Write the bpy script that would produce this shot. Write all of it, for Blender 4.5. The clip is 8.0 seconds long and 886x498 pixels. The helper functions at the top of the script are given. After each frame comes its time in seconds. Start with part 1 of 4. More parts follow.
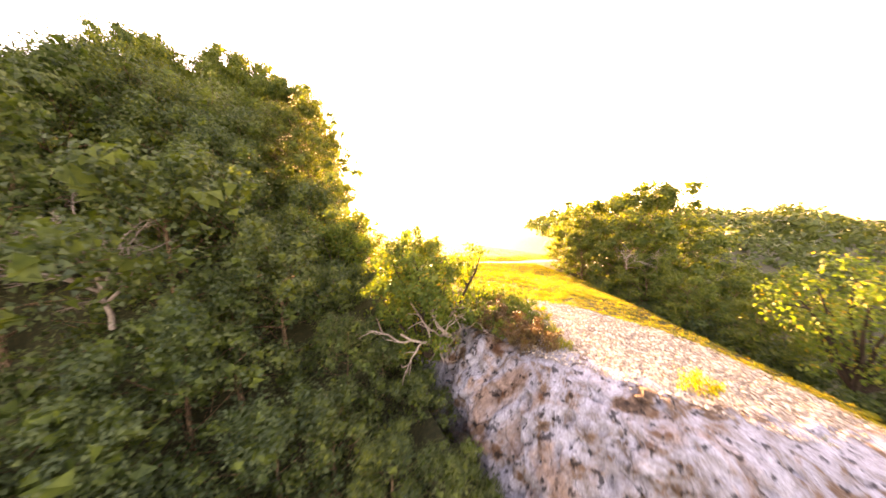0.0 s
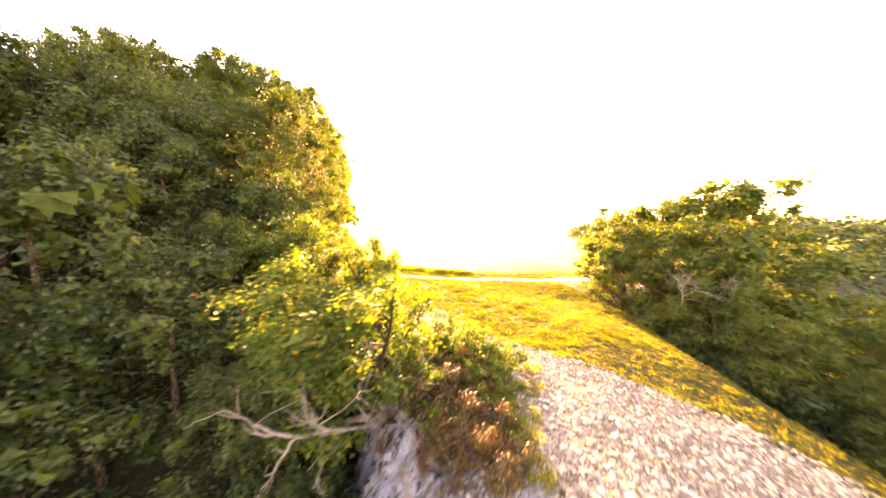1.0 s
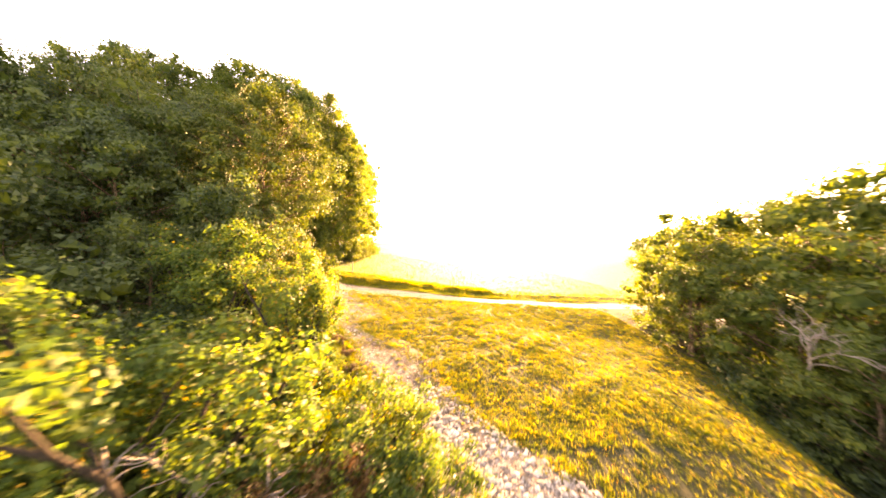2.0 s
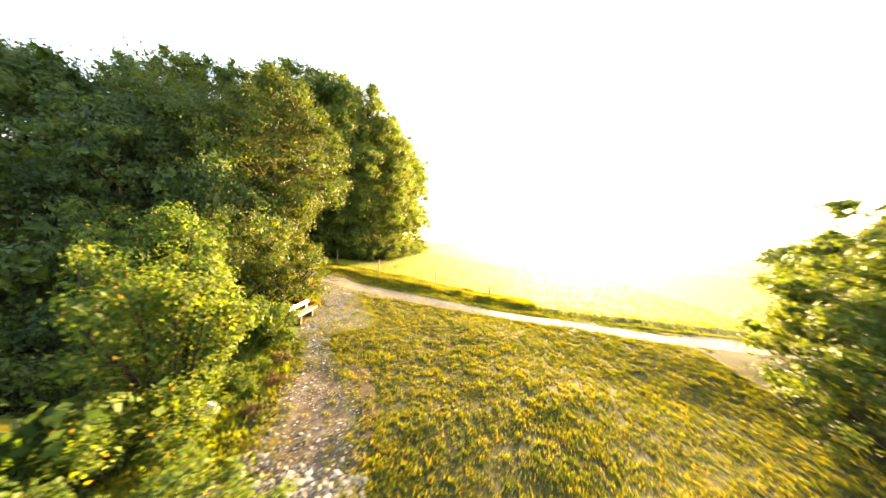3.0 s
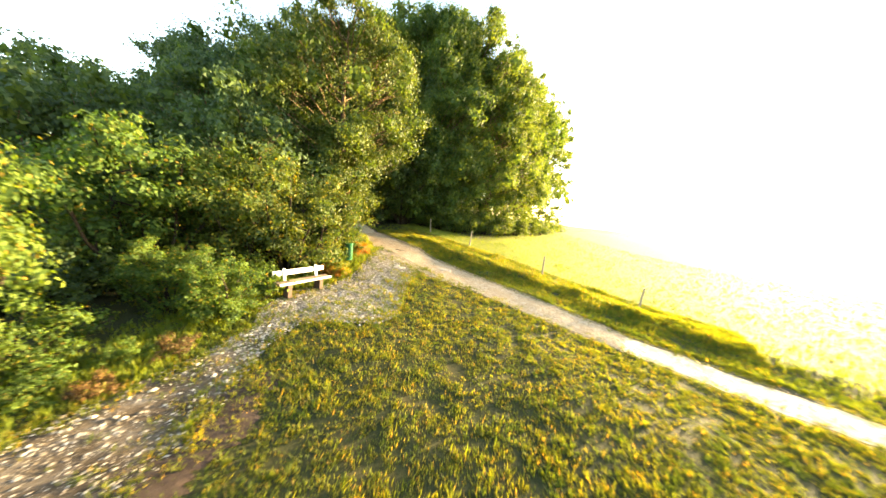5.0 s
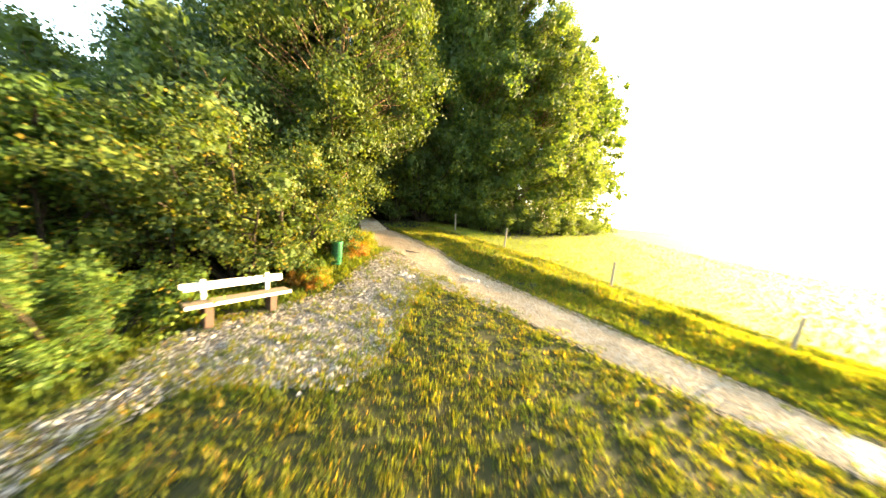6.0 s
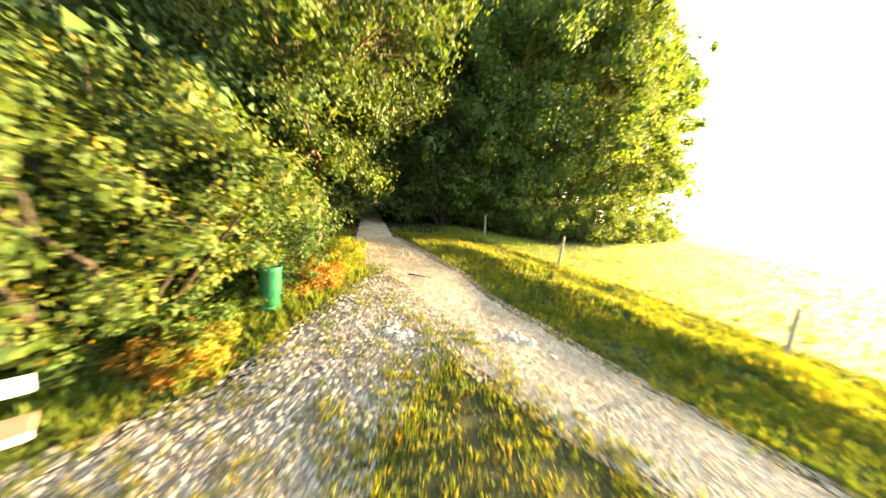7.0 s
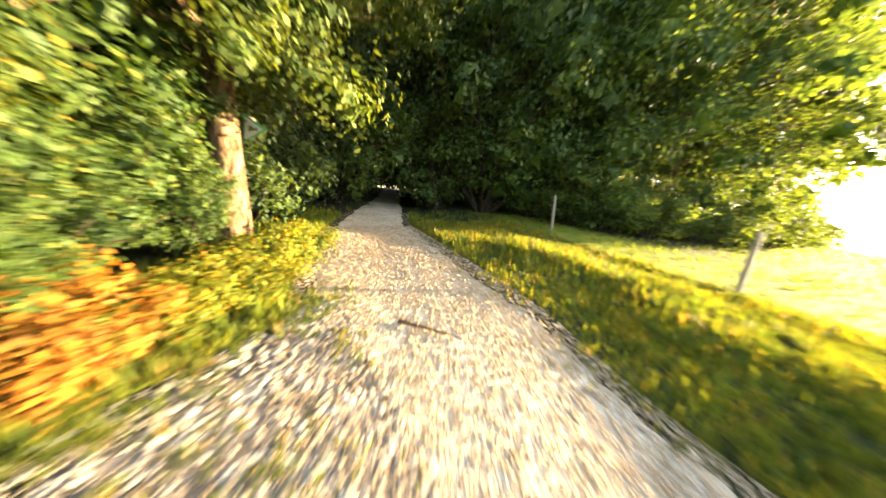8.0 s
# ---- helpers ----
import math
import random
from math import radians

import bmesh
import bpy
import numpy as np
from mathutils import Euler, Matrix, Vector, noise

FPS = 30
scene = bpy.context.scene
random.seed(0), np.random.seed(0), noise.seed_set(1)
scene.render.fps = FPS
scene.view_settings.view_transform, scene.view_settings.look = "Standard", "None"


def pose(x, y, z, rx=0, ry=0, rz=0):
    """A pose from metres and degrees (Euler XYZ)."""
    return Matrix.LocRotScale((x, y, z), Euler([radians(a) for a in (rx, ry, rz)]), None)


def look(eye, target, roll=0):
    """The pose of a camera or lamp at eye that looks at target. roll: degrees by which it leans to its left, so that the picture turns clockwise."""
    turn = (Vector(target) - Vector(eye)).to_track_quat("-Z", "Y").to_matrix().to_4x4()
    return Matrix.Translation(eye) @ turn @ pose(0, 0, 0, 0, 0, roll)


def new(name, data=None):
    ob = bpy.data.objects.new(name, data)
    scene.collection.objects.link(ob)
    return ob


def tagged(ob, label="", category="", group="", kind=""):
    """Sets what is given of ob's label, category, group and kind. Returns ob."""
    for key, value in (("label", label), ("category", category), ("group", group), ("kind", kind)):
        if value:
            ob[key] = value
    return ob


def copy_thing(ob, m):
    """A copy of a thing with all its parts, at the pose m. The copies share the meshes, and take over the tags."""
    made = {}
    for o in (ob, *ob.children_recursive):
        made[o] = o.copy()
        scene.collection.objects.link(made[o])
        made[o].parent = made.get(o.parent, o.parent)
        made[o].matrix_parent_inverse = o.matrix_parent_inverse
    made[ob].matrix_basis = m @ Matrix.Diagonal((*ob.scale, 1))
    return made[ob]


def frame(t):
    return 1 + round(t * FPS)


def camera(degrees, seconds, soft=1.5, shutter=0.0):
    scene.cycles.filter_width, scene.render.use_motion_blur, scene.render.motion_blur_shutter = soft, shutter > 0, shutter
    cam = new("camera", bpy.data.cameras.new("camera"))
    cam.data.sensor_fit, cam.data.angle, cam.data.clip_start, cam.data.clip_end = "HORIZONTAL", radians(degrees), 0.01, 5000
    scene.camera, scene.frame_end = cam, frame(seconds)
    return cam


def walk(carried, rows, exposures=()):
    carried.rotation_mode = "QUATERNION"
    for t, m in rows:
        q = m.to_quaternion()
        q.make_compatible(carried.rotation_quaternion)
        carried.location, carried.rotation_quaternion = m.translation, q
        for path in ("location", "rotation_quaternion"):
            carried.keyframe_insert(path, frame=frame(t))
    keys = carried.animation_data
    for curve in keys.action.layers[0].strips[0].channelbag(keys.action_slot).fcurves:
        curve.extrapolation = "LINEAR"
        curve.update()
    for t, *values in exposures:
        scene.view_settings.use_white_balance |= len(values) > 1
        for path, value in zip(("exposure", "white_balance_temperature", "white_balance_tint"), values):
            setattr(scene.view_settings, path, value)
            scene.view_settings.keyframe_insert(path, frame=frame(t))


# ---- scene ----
cam = camera(117.6, 8.0, 1.5, 0.5)
PATH = [
    (0, (-12.15, -10.374, 2.29), (-11.271, -8.584, 2.135), -0.4),
    (0.5, (-9.392, -9.049, 2.418), (-8.633, -7.203, 2.29), -0.1),
    (1, (-6.699, -7.568, 2.649), (-6.079, -5.67, 2.547), 0.3),
    (1.5, (-4.193, -5.928, 2.812), (-3.731, -3.983, 2.746), 0.7),
    (2, (-2.027, -4.191, 2.835), (-1.748, -2.211, 2.805), 1.2),
    (2.2, (-1.316, -3.472, 2.799), (-1.115, -1.482, 2.779), 1.6),
    (3.3, (2.686, 1.335, 2.728), (2.265, 3.289, 2.664), 3.8),
    (3.5, (3.178, 2.194, 2.66), (2.631, 4.115, 2.575), 4.3),
    (4, (3.758, 4.263, 2.406), (2.93, 6.078, 2.259), 5.2),
    (4.5, (3.656, 6.178, 2.107), (2.617, 7.875, 1.905), 5.4),
    (4.7, (3.432, 6.884, 2.026), (2.33, 8.539, 1.803), 5.9),
    (5.8, (1.203, 10.706, 1.235), (-0.116, 12.188, 0.981), 5.6),
    (6, (0.63, 11.401, 1.237), (-0.718, 12.857, 0.99), 5.7),
    (6.5, (-0.927, 13.191, 1.323), (-2.348, 14.58, 1.094), 5.0),
    (7, (-2.715, 14.926, 1.287), (-4.193, 16.248, 1.025), 5.8),
    (7.5, (-4.634, 16.562, 0.949), (-6.174, 17.8, 0.637), 6.7),
    (8, (-6.685, 18.175, 0.687), (-8.311, 19.294, 0.36), 6.8),
]
EXPOSURES = [(0, 4.4, 11400, 60), (2.2, 4.08, 10600, 52), (3.3, 3.6, 8000, 17), (6, 3.74, 7350, 15), (7, 3.88, 7100, 15), (8, 3.84, 6750, 21)]
walk(cam, [(t, look(e, g, r)) for t, e, g, r in PATH], EXPOSURES)

# ---- light ----
SUN_AZ, SUN_EL = 20.5, 8.4
world = bpy.data.worlds.new("world")
scene.world = world
world.use_nodes = True
wn = world.node_tree.nodes
sky = wn.new("ShaderNodeTexSky")
sky.sky_type = "NISHITA"
sky.sun_disc = False
sky.sun_elevation, sky.sun_rotation = radians(SUN_EL), radians(SUN_AZ)
sky.air_density, sky.dust_density, sky.ozone_density = 1.0, 1.2, 1.2
world.node_tree.links.new(sky.outputs[0], wn["Background"].inputs[0])
wn["Background"].inputs[1].default_value = 0.15
sun = new("sun", bpy.data.lights.new("sun", "SUN"))
sun.data.energy, sun.data.angle, sun.data.color = 5.0, radians(0.53), (1.0, 0.82, 0.45)
az, el = radians(SUN_AZ), radians(SUN_EL)
to_sun = Vector((math.sin(az) * math.cos(el), math.cos(az) * math.cos(el), math.sin(el)))
sun.matrix_world = look(to_sun * 60, (0, 0, 0))


# ---- materials ----
def material(name):
    m = bpy.data.materials.new(name)
    m.use_nodes = True
    nt = m.node_tree
    nt.nodes.clear()
    out = nt.nodes.new("ShaderNodeOutputMaterial")
    return m, nt, out


def node(nt, kind, **inputs):
    n = nt.nodes.new(kind)
    for k, v in inputs.items():
        n.inputs[k.replace("_", " ")].default_value = v
    return n


def ramp(nt, source, stops):
    r = nt.nodes.new("ShaderNodeValToRGB")
    e = r.color_ramp.elements
    while len(e) < len(stops):
        e.new(0.5)
    for i, (p, c) in enumerate(stops):
        e[i].position, e[i].color = p, (*c, 1) if len(c) == 3 else c
    nt.links.new(source, r.inputs[0])
    return r.outputs[0]


def mix(nt, kind, fac, a, b):
    m = nt.nodes.new("ShaderNodeMix")
    m.data_type, m.blend_type = "RGBA", kind
    for sock, v in ((m.inputs[0], fac), (m.inputs[6], a), (m.inputs[7], b)):
        if isinstance(v, (int, float)):
            sock.default_value = v
        elif isinstance(v, tuple):
            sock.default_value = (*v, 1)
        else:
            nt.links.new(v, sock)
    return m.outputs[2]


def noise_out(nt, scale, detail=4.0, rough=0.6, coords=None, distort=0.0):
    n = node(nt, "ShaderNodeTexNoise", Scale=scale, Detail=detail, Roughness=rough, Distortion=distort)
    if coords is None:
        c = nt.nodes.new("ShaderNodeNewGeometry")
        coords = c.outputs["Position"]
    nt.links.new(coords, n.inputs["Vector"])
    return n.outputs[0]


def leaf_mat(name, dark, mid, light, glow, share=0.42, odd=None, withered=False):
    """Leaf with light passing through it; its tint changes leaf by leaf and from plant to plant."""
    m, nt, out = material(name)
    g = nt.nodes.new("ShaderNodeNewGeometry")
    dark, light = (tuple(0.5 * p + 0.5 * q for p, q in zip(mid, c)) for c in (dark, light))
    stops = [(0.0, dark), (0.45, mid), (0.9, light)]
    if odd:
        stops.append((0.97, odd))
    col = ramp(nt, g.outputs["Random Per Island"], stops)
    o = nt.nodes.new("ShaderNodeObjectInfo")
    tint = ramp(nt, o.outputs["Random"], [(0.0, (0.82, 0.92, 0.9)), (1.0, (1.14, 1.06, 0.86))])
    col = mix(nt, "MULTIPLY", 1.0, col, tint)
    patch = ramp(nt, noise_out(nt, 0.7, 2.0), [(0.32, (0.66, 0.74, 0.84)), (0.68, (1.22, 1.16, 0.95))])
    col = mix(nt, "MULTIPLY", 1.0, col, patch)
    clump = ramp(nt, noise_out(nt, 2.4, 3.0), [(0.34, (0.68, 0.74, 0.8)), (0.66, (1.32, 1.24, 1.05))])
    col = mix(nt, "MULTIPLY", 1.0, col, clump)
    if withered:
        dry_patch = ramp(nt, noise_out(nt, 2.6, 5.0, 0.7, distort=0.5), [(0.36, (0.72, 0.92, 0.8)), (0.5, (1.0, 1.0, 1.0)), (0.66, (1.2, 1.0, 0.72))])
        col = mix(nt, "MULTIPLY", 1.0, col, dry_patch)
    p = node(nt, "ShaderNodeBsdfPrincipled", Roughness=0.62)
    p.inputs["Specular IOR Level"].default_value = 0.16
    nt.links.new(col, p.inputs["Base Color"])
    t = nt.nodes.new("ShaderNodeBsdfTranslucent")
    nt.links.new(mix(nt, "MULTIPLY", 1.0, col, glow), t.inputs[0])
    mx = nt.nodes.new("ShaderNodeMixShader")
    mx.inputs[0].default_value = share
    nt.links.new(p.outputs[0], mx.inputs[1])
    nt.links.new(t.outputs[0], mx.inputs[2])
    nt.links.new(mx.outputs[0], out.inputs[0])
    return m


def rough_mat(name, stops, scale, fine, bump, rough=0.9, spread=None, detail=6.0, deep=0.62):
    """Mineral, soil or bark: colour by coarse noise times fine noise, with relief."""
    m, nt, out = material(name)
    base = ramp(nt, noise_out(nt, scale, detail, 0.62, distort=0.4), stops)
    f = noise_out(nt, fine, 5.0, 0.7)
    col = mix(nt, "MULTIPLY", 1.0, base, ramp(nt, f, [(0.28, (deep, deep * 0.97, deep * 0.94)), (0.72, (1.2, 1.2, 1.2))]))
    if spread:
        o = nt.nodes.new("ShaderNodeNewGeometry")
        col = mix(nt, "MULTIPLY", 1.0, col, ramp(nt, o.outputs["Random Per Island"], [(0.0, spread[0]), (1.0, spread[1])]))
    p = node(nt, "ShaderNodeBsdfPrincipled", Roughness=rough)
    p.inputs["Specular IOR Level"].default_value = 0.12
    nt.links.new(col, p.inputs["Base Color"])
    b = node(nt, "ShaderNodeBump", Strength=bump, Distance=0.05)
    nt.links.new(f, b.inputs["Height"])
    nt.links.new(b.outputs[0], p.inputs["Normal"])
    nt.links.new(p.outputs[0], out.inputs[0])
    return m


def ground_mat(name, stops, scale, fine, bump):
    """Dry turf, with brown leaf litter where the ground's own wood mask says that trees stand."""
    m = rough_mat(name, stops, scale, fine, bump)
    nt = m.node_tree
    p = next(n for n in nt.nodes if n.type == "BSDF_PRINCIPLED")
    turf = p.inputs["Base Color"].links[0].from_socket
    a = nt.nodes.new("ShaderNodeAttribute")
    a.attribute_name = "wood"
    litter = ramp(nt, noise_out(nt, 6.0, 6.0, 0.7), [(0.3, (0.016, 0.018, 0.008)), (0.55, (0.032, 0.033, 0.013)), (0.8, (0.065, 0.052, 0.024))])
    md = nt.nodes.new("ShaderNodeAttribute")
    md.attribute_name = "meadow"
    lush = ramp(nt, noise_out(nt, 2.5, 6.0, 0.7), [(0.3, (0.12, 0.145, 0.014)), (0.7, (0.22, 0.22, 0.024))])
    turf = mix(nt, "MIX", md.outputs["Fac"], turf, lush)
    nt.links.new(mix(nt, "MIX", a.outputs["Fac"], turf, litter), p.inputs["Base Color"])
    return m


LEAF_OAK = leaf_mat("leaf_oak", (0.022, 0.042, 0.014), (0.05, 0.077, 0.021), (0.1, 0.118, 0.026), (2.0, 1.75, 0.65), 0.27)
LEAF_LIME = leaf_mat("leaf_lime", (0.03, 0.054, 0.019), (0.068, 0.102, 0.028), (0.14, 0.168, 0.036), (2.2, 1.95, 0.7), 0.43)
LEAF_CORE = leaf_mat("leaf_inner", (0.035, 0.062, 0.018), (0.06, 0.095, 0.025), (0.09, 0.125, 0.032), (1.9, 1.75, 0.65), 0.36)
# leaves of wood and slope: bluish tree shade put into the leaf colour
LEAF_SHADED = leaf_mat("leaf_shade", (0.029, 0.05, 0.026), (0.052, 0.08, 0.037), (0.083, 0.11, 0.046), (1.9, 1.85, 0.95), 0.36)
LEAF_FIELD = leaf_mat("leaf_field", (0.04, 0.062, 0.02), (0.075, 0.105, 0.028), (0.14, 0.165, 0.035), (1.9, 1.7, 0.6), 0.36)
LEAF_FAR = leaf_mat("leaf_far", (0.03, 0.05, 0.02), (0.05, 0.076, 0.026), (0.078, 0.105, 0.032), (1.7, 1.6, 0.6), 0.22)
LEAF_SHRUB = leaf_mat("leaf_shrub", (0.03, 0.064, 0.016), (0.068, 0.115, 0.025), (0.14, 0.172, 0.034), (1.85, 1.75, 0.62), 0.42, (0.22, 0.15, 0.03))
LEAF_HEDGE = leaf_mat("leaf_hedge", (0.018, 0.038, 0.012), (0.033, 0.061, 0.016), (0.066, 0.094, 0.022), (1.75, 1.8, 0.6), 0.28, (0.1, 0.1, 0.02))
LEAF_PALE = leaf_mat("leaf_pale", (0.022, 0.042, 0.012), (0.05, 0.074, 0.016), (0.135, 0.138, 0.028), (1.85, 1.7, 0.55), 0.32, (0.17, 0.125, 0.026))
LEAF_RUST = leaf_mat("leaf_rust", (0.12, 0.06, 0.014), (0.27, 0.12, 0.022), (0.33, 0.22, 0.03), (1.8, 1.3, 0.5), 0.45, (0.14, 0.17, 0.03))
LEAF_GOLD = leaf_mat("leaf_gold", (0.06, 0.095, 0.015), (0.125, 0.15, 0.02), (0.27, 0.21, 0.03), (1.6, 1.5, 0.5), 0.45, (0.42, 0.19, 0.02))
LEAF_DRY = leaf_mat("leaf_dry", (0.05, 0.03, 0.014), (0.095, 0.048, 0.02), (0.105, 0.07, 0.024), (1.3, 1.0, 0.5), 0.14, (0.08, 0.1, 0.02))
GRASS = leaf_mat("grass", (0.038, 0.06, 0.012), (0.096, 0.118, 0.019), (0.205, 0.2, 0.034), (1.8, 1.6, 0.5), 0.45, (0.36, 0.22, 0.06), True)
GRASS_TALL = leaf_mat("tall_grass", (0.06, 0.09, 0.014), (0.125, 0.16, 0.023), (0.22, 0.225, 0.036), (1.9, 1.75, 0.5), 0.45)


def bark_mat():
    """Furrowed bark: ridges drawn out along the stem."""
    m, nt, out = material("bark")
    g = nt.nodes.new("ShaderNodeNewGeometry")
    mp = nt.nodes.new("ShaderNodeMapping")
    mp.inputs["Scale"].default_value = (1, 1, 0.22)
    nt.links.new(g.outputs["Position"], mp.inputs[0])
    ridge = noise_out(nt, 17.0, 5.0, 0.7, mp.outputs[0], 0.6)
    col = ramp(nt, ridge, [(0.36, (0.02, 0.013, 0.008)), (0.5, (0.13, 0.085, 0.05)), (0.64, (0.34, 0.24, 0.15))])
    col = mix(nt, "MULTIPLY", 1.0, col, ramp(nt, noise_out(nt, 2.0, 3.0), [(0.3, (0.7, 0.75, 0.65)), (0.7, (1.15, 1.05, 1.0))]))
    p = node(nt, "ShaderNodeBsdfPrincipled", Roughness=0.9)
    p.inputs["Specular IOR Level"].default_value = 0.1
    nt.links.new(col, p.inputs["Base Color"])
    b = node(nt, "ShaderNodeBump", Strength=1.0, Distance=0.1)
    nt.links.new(ridge, b.inputs["Height"])
    nt.links.new(b.outputs[0], p.inputs["Normal"])
    nt.links.new(p.outputs[0], out.inputs[0])
    return m


BARK = bark_mat()
TWIG = rough_mat("twig_bark", [(0.3, (0.018, 0.014, 0.009)), (0.7, (0.05, 0.038, 0.025))], 8.0, 40.0, 0.5)
DEADWOOD = rough_mat("dead_wood", [(0.3, (0.16, 0.13, 0.1)), (0.7, (0.34, 0.29, 0.23))], 4.0, 40.0, 0.5)
SOIL = ground_mat("meadow_soil", [(0.25, (0.02, 0.025, 0.008)), (0.5, (0.04, 0.042, 0.013)), (0.75, (0.085, 0.066, 0.022))], 1.4, 30.0, 0.9)
ROADBED = rough_mat("road_gravel", [(0.25, (0.46, 0.36, 0.225)), (0.5, (0.62, 0.52, 0.36)), (0.75, (0.75, 0.665, 0.515))], 1.6, 30.0, 0.8, deep=0.48)
STONE = rough_mat("limestone", [(0.25, (0.325, 0.265, 0.18)), (0.75, (0.61, 0.565, 0.465))], 7.0, 40.0, 0.5, 0.85, ((0.26, 0.21, 0.15), (1.18, 1.15, 1.13)))


GRAVEL = rough_mat("road_stones", [(0.25, (0.33, 0.235, 0.135)), (0.75, (0.61, 0.49, 0.33))], 7.0, 40.0, 0.5, 0.85, ((0.56, 0.48, 0.39), (1.3, 1.24, 1.17)))


def path_mat():
    """Trodden brown soil that turns to pale gravel where the path's own gravel mask says so."""
    m = rough_mat("path_gravel", [(0.32, (0.045, 0.032, 0.018)), (0.46, (0.1, 0.072, 0.045)), (0.58, (0.155, 0.118, 0.08)), (0.72, (0.27, 0.235, 0.185))], 1.6, 22.0, 1.0, deep=0.4)
    nt = m.node_tree
    p = next(n for n in nt.nodes if n.type == "BSDF_PRINCIPLED")
    soil = p.inputs["Base Color"].links[0].from_socket
    a = nt.nodes.new("ShaderNodeAttribute")
    a.attribute_name = "gravel"
    pale = ramp(nt, noise_out(nt, 5.0, 8.0, 0.7), [(0.3, (0.06, 0.045, 0.03)), (0.5, (0.15, 0.118, 0.085)), (0.72, (0.36, 0.32, 0.27))])
    nt.links.new(mix(nt, "MIX", a.outputs["Fac"], soil, pale), p.inputs["Base Color"])
    return m


PATHBED = path_mat()


def rock_mat():
    """Weathered limestone: pale crusts, ochre and dark stains, cracks, and pits with their shade put into the colour.
    """
    m, nt, out = material("cliff_rock")
    base = ramp(nt, noise_out(nt, 0.9, 9.0, 0.65, distort=0.8), [(0.3, (0.045, 0.028, 0.018)), (0.4, (0.13, 0.085, 0.055)), (0.45, (0.18, 0.175, 0.175)), (0.52, (0.245, 0.26, 0.285)), (0.75, (0.37, 0.39, 0.42))])
    ochre = ramp(nt, noise_out(nt, 0.42, 5.0, 0.6, distort=0.6), [(0.53, (0.0, 0.0, 0.0)), (0.62, (1.0, 1.0, 1.0))])
    base = mix(nt, "MIX", ochre, base, mix(nt, "MULTIPLY", 1.0, base, (0.85, 0.58, 0.42)))
    fine = noise_out(nt, 14.0, 6.0, 0.75)
    col = mix(nt, "MULTIPLY", 1.0, base, ramp(nt, fine, [(0.3, (0.45, 0.43, 0.41)), (0.65, (1.2, 1.2, 1.2))]))
    g = nt.nodes.new("ShaderNodeNewGeometry")
    v = node(nt, "ShaderNodeTexVoronoi", Scale=0.9)
    v.feature = "DISTANCE_TO_EDGE"
    bent_pos = nt.nodes.new("ShaderNodeVectorMath")
    bent_pos.operation = "ADD"
    wob = node(nt, "ShaderNodeTexNoise", Scale=1.3, Detail=6.0)
    nt.links.new(g.outputs["Position"], wob.inputs["Vector"])
    nt.links.new(g.outputs["Position"], bent_pos.inputs[0])
    nt.links.new(wob.outputs["Color"], bent_pos.inputs[1])
    nt.links.new(bent_pos.outputs[0], v.inputs["Vector"])
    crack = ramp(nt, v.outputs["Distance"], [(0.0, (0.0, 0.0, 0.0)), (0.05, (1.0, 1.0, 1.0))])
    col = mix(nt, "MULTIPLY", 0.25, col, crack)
    # shade inside the pits painted nearly black into the colour
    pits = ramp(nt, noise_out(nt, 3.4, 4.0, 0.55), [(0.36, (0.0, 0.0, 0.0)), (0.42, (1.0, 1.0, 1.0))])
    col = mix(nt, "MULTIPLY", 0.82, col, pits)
    p = node(nt, "ShaderNodeBsdfPrincipled", Roughness=0.9)
    p.inputs["Specular IOR Level"].default_value = 0.2
    nt.links.new(col, p.inputs["Base Color"])
    h = mix(nt, "MULTIPLY", 1.0, mix(nt, "MULTIPLY", 0.5, crack, pits), ramp(nt, fine, [(0.2, (0.4, 0.4, 0.4)), (0.8, (1.0, 1.0, 1.0))]))
    b = node(nt, "ShaderNodeBump", Strength=0.8, Distance=0.07)
    nt.links.new(h, b.inputs["Height"])
    nt.links.new(b.outputs[0], p.inputs["Normal"])
    nt.links.new(p.outputs[0], out.inputs[0])
    return m


ROCK = rock_mat()


# ---- mesh helpers ----
def np_mesh(name, verts, faces, mat, smooth=False):
    me = bpy.data.meshes.new(name)
    verts, faces = np.asarray(verts, np.float32), np.asarray(faces, np.int32)
    me.vertices.add(len(verts))
    me.vertices.foreach_set("co", verts.ravel())
    k = faces.shape[1]
    me.loops.add(faces.size)
    me.loops.foreach_set("vertex_index", faces.ravel())
    me.polygons.add(len(faces))
    me.polygons.foreach_set("loop_start", np.arange(0, faces.size, k, dtype=np.int32))
    if smooth:
        me.polygons.foreach_set("use_smooth", np.ones(len(faces), bool))
    me.update(calc_edges=True)
    me.materials.append(mat)
    return me


def child(name, me, parent, label=""):
    ob = new(name, me)
    ob.parent = parent
    return tagged(ob, label)


def part(name, bm, mat, parent, label="", smooth=False):
    me = bpy.data.meshes.new(name)
    for f in bm.faces:
        f.smooth = smooth
    bm.to_mesh(me)
    bm.free()
    me.materials.append(mat)
    return child(name, me, parent, label)


def smooth01(a, b, x):
    t = np.clip((np.asarray(x, float) - a) / (b - a), 0, 1)
    return t * t * (3 - 2 * t)


def wave(x, y, s, seed=0.0):
    """Cheap smooth unevenness between about -1 and 1, of size s metres."""
    a, b = np.asarray(x, float) / s, np.asarray(y, float) / s
    return (np.sin(1.7 * a + 0.9 * b + seed) + np.sin(-1.1 * a + 2.1 * b + 2.3 * seed + 1.0) + np.sin(2.9 * a - 0.6 * b + 1.4 * seed + 2.0) * 0.7 + np.sin(0.7 * a + 3.3 * b + 4.0) * 0.6) / 3.3


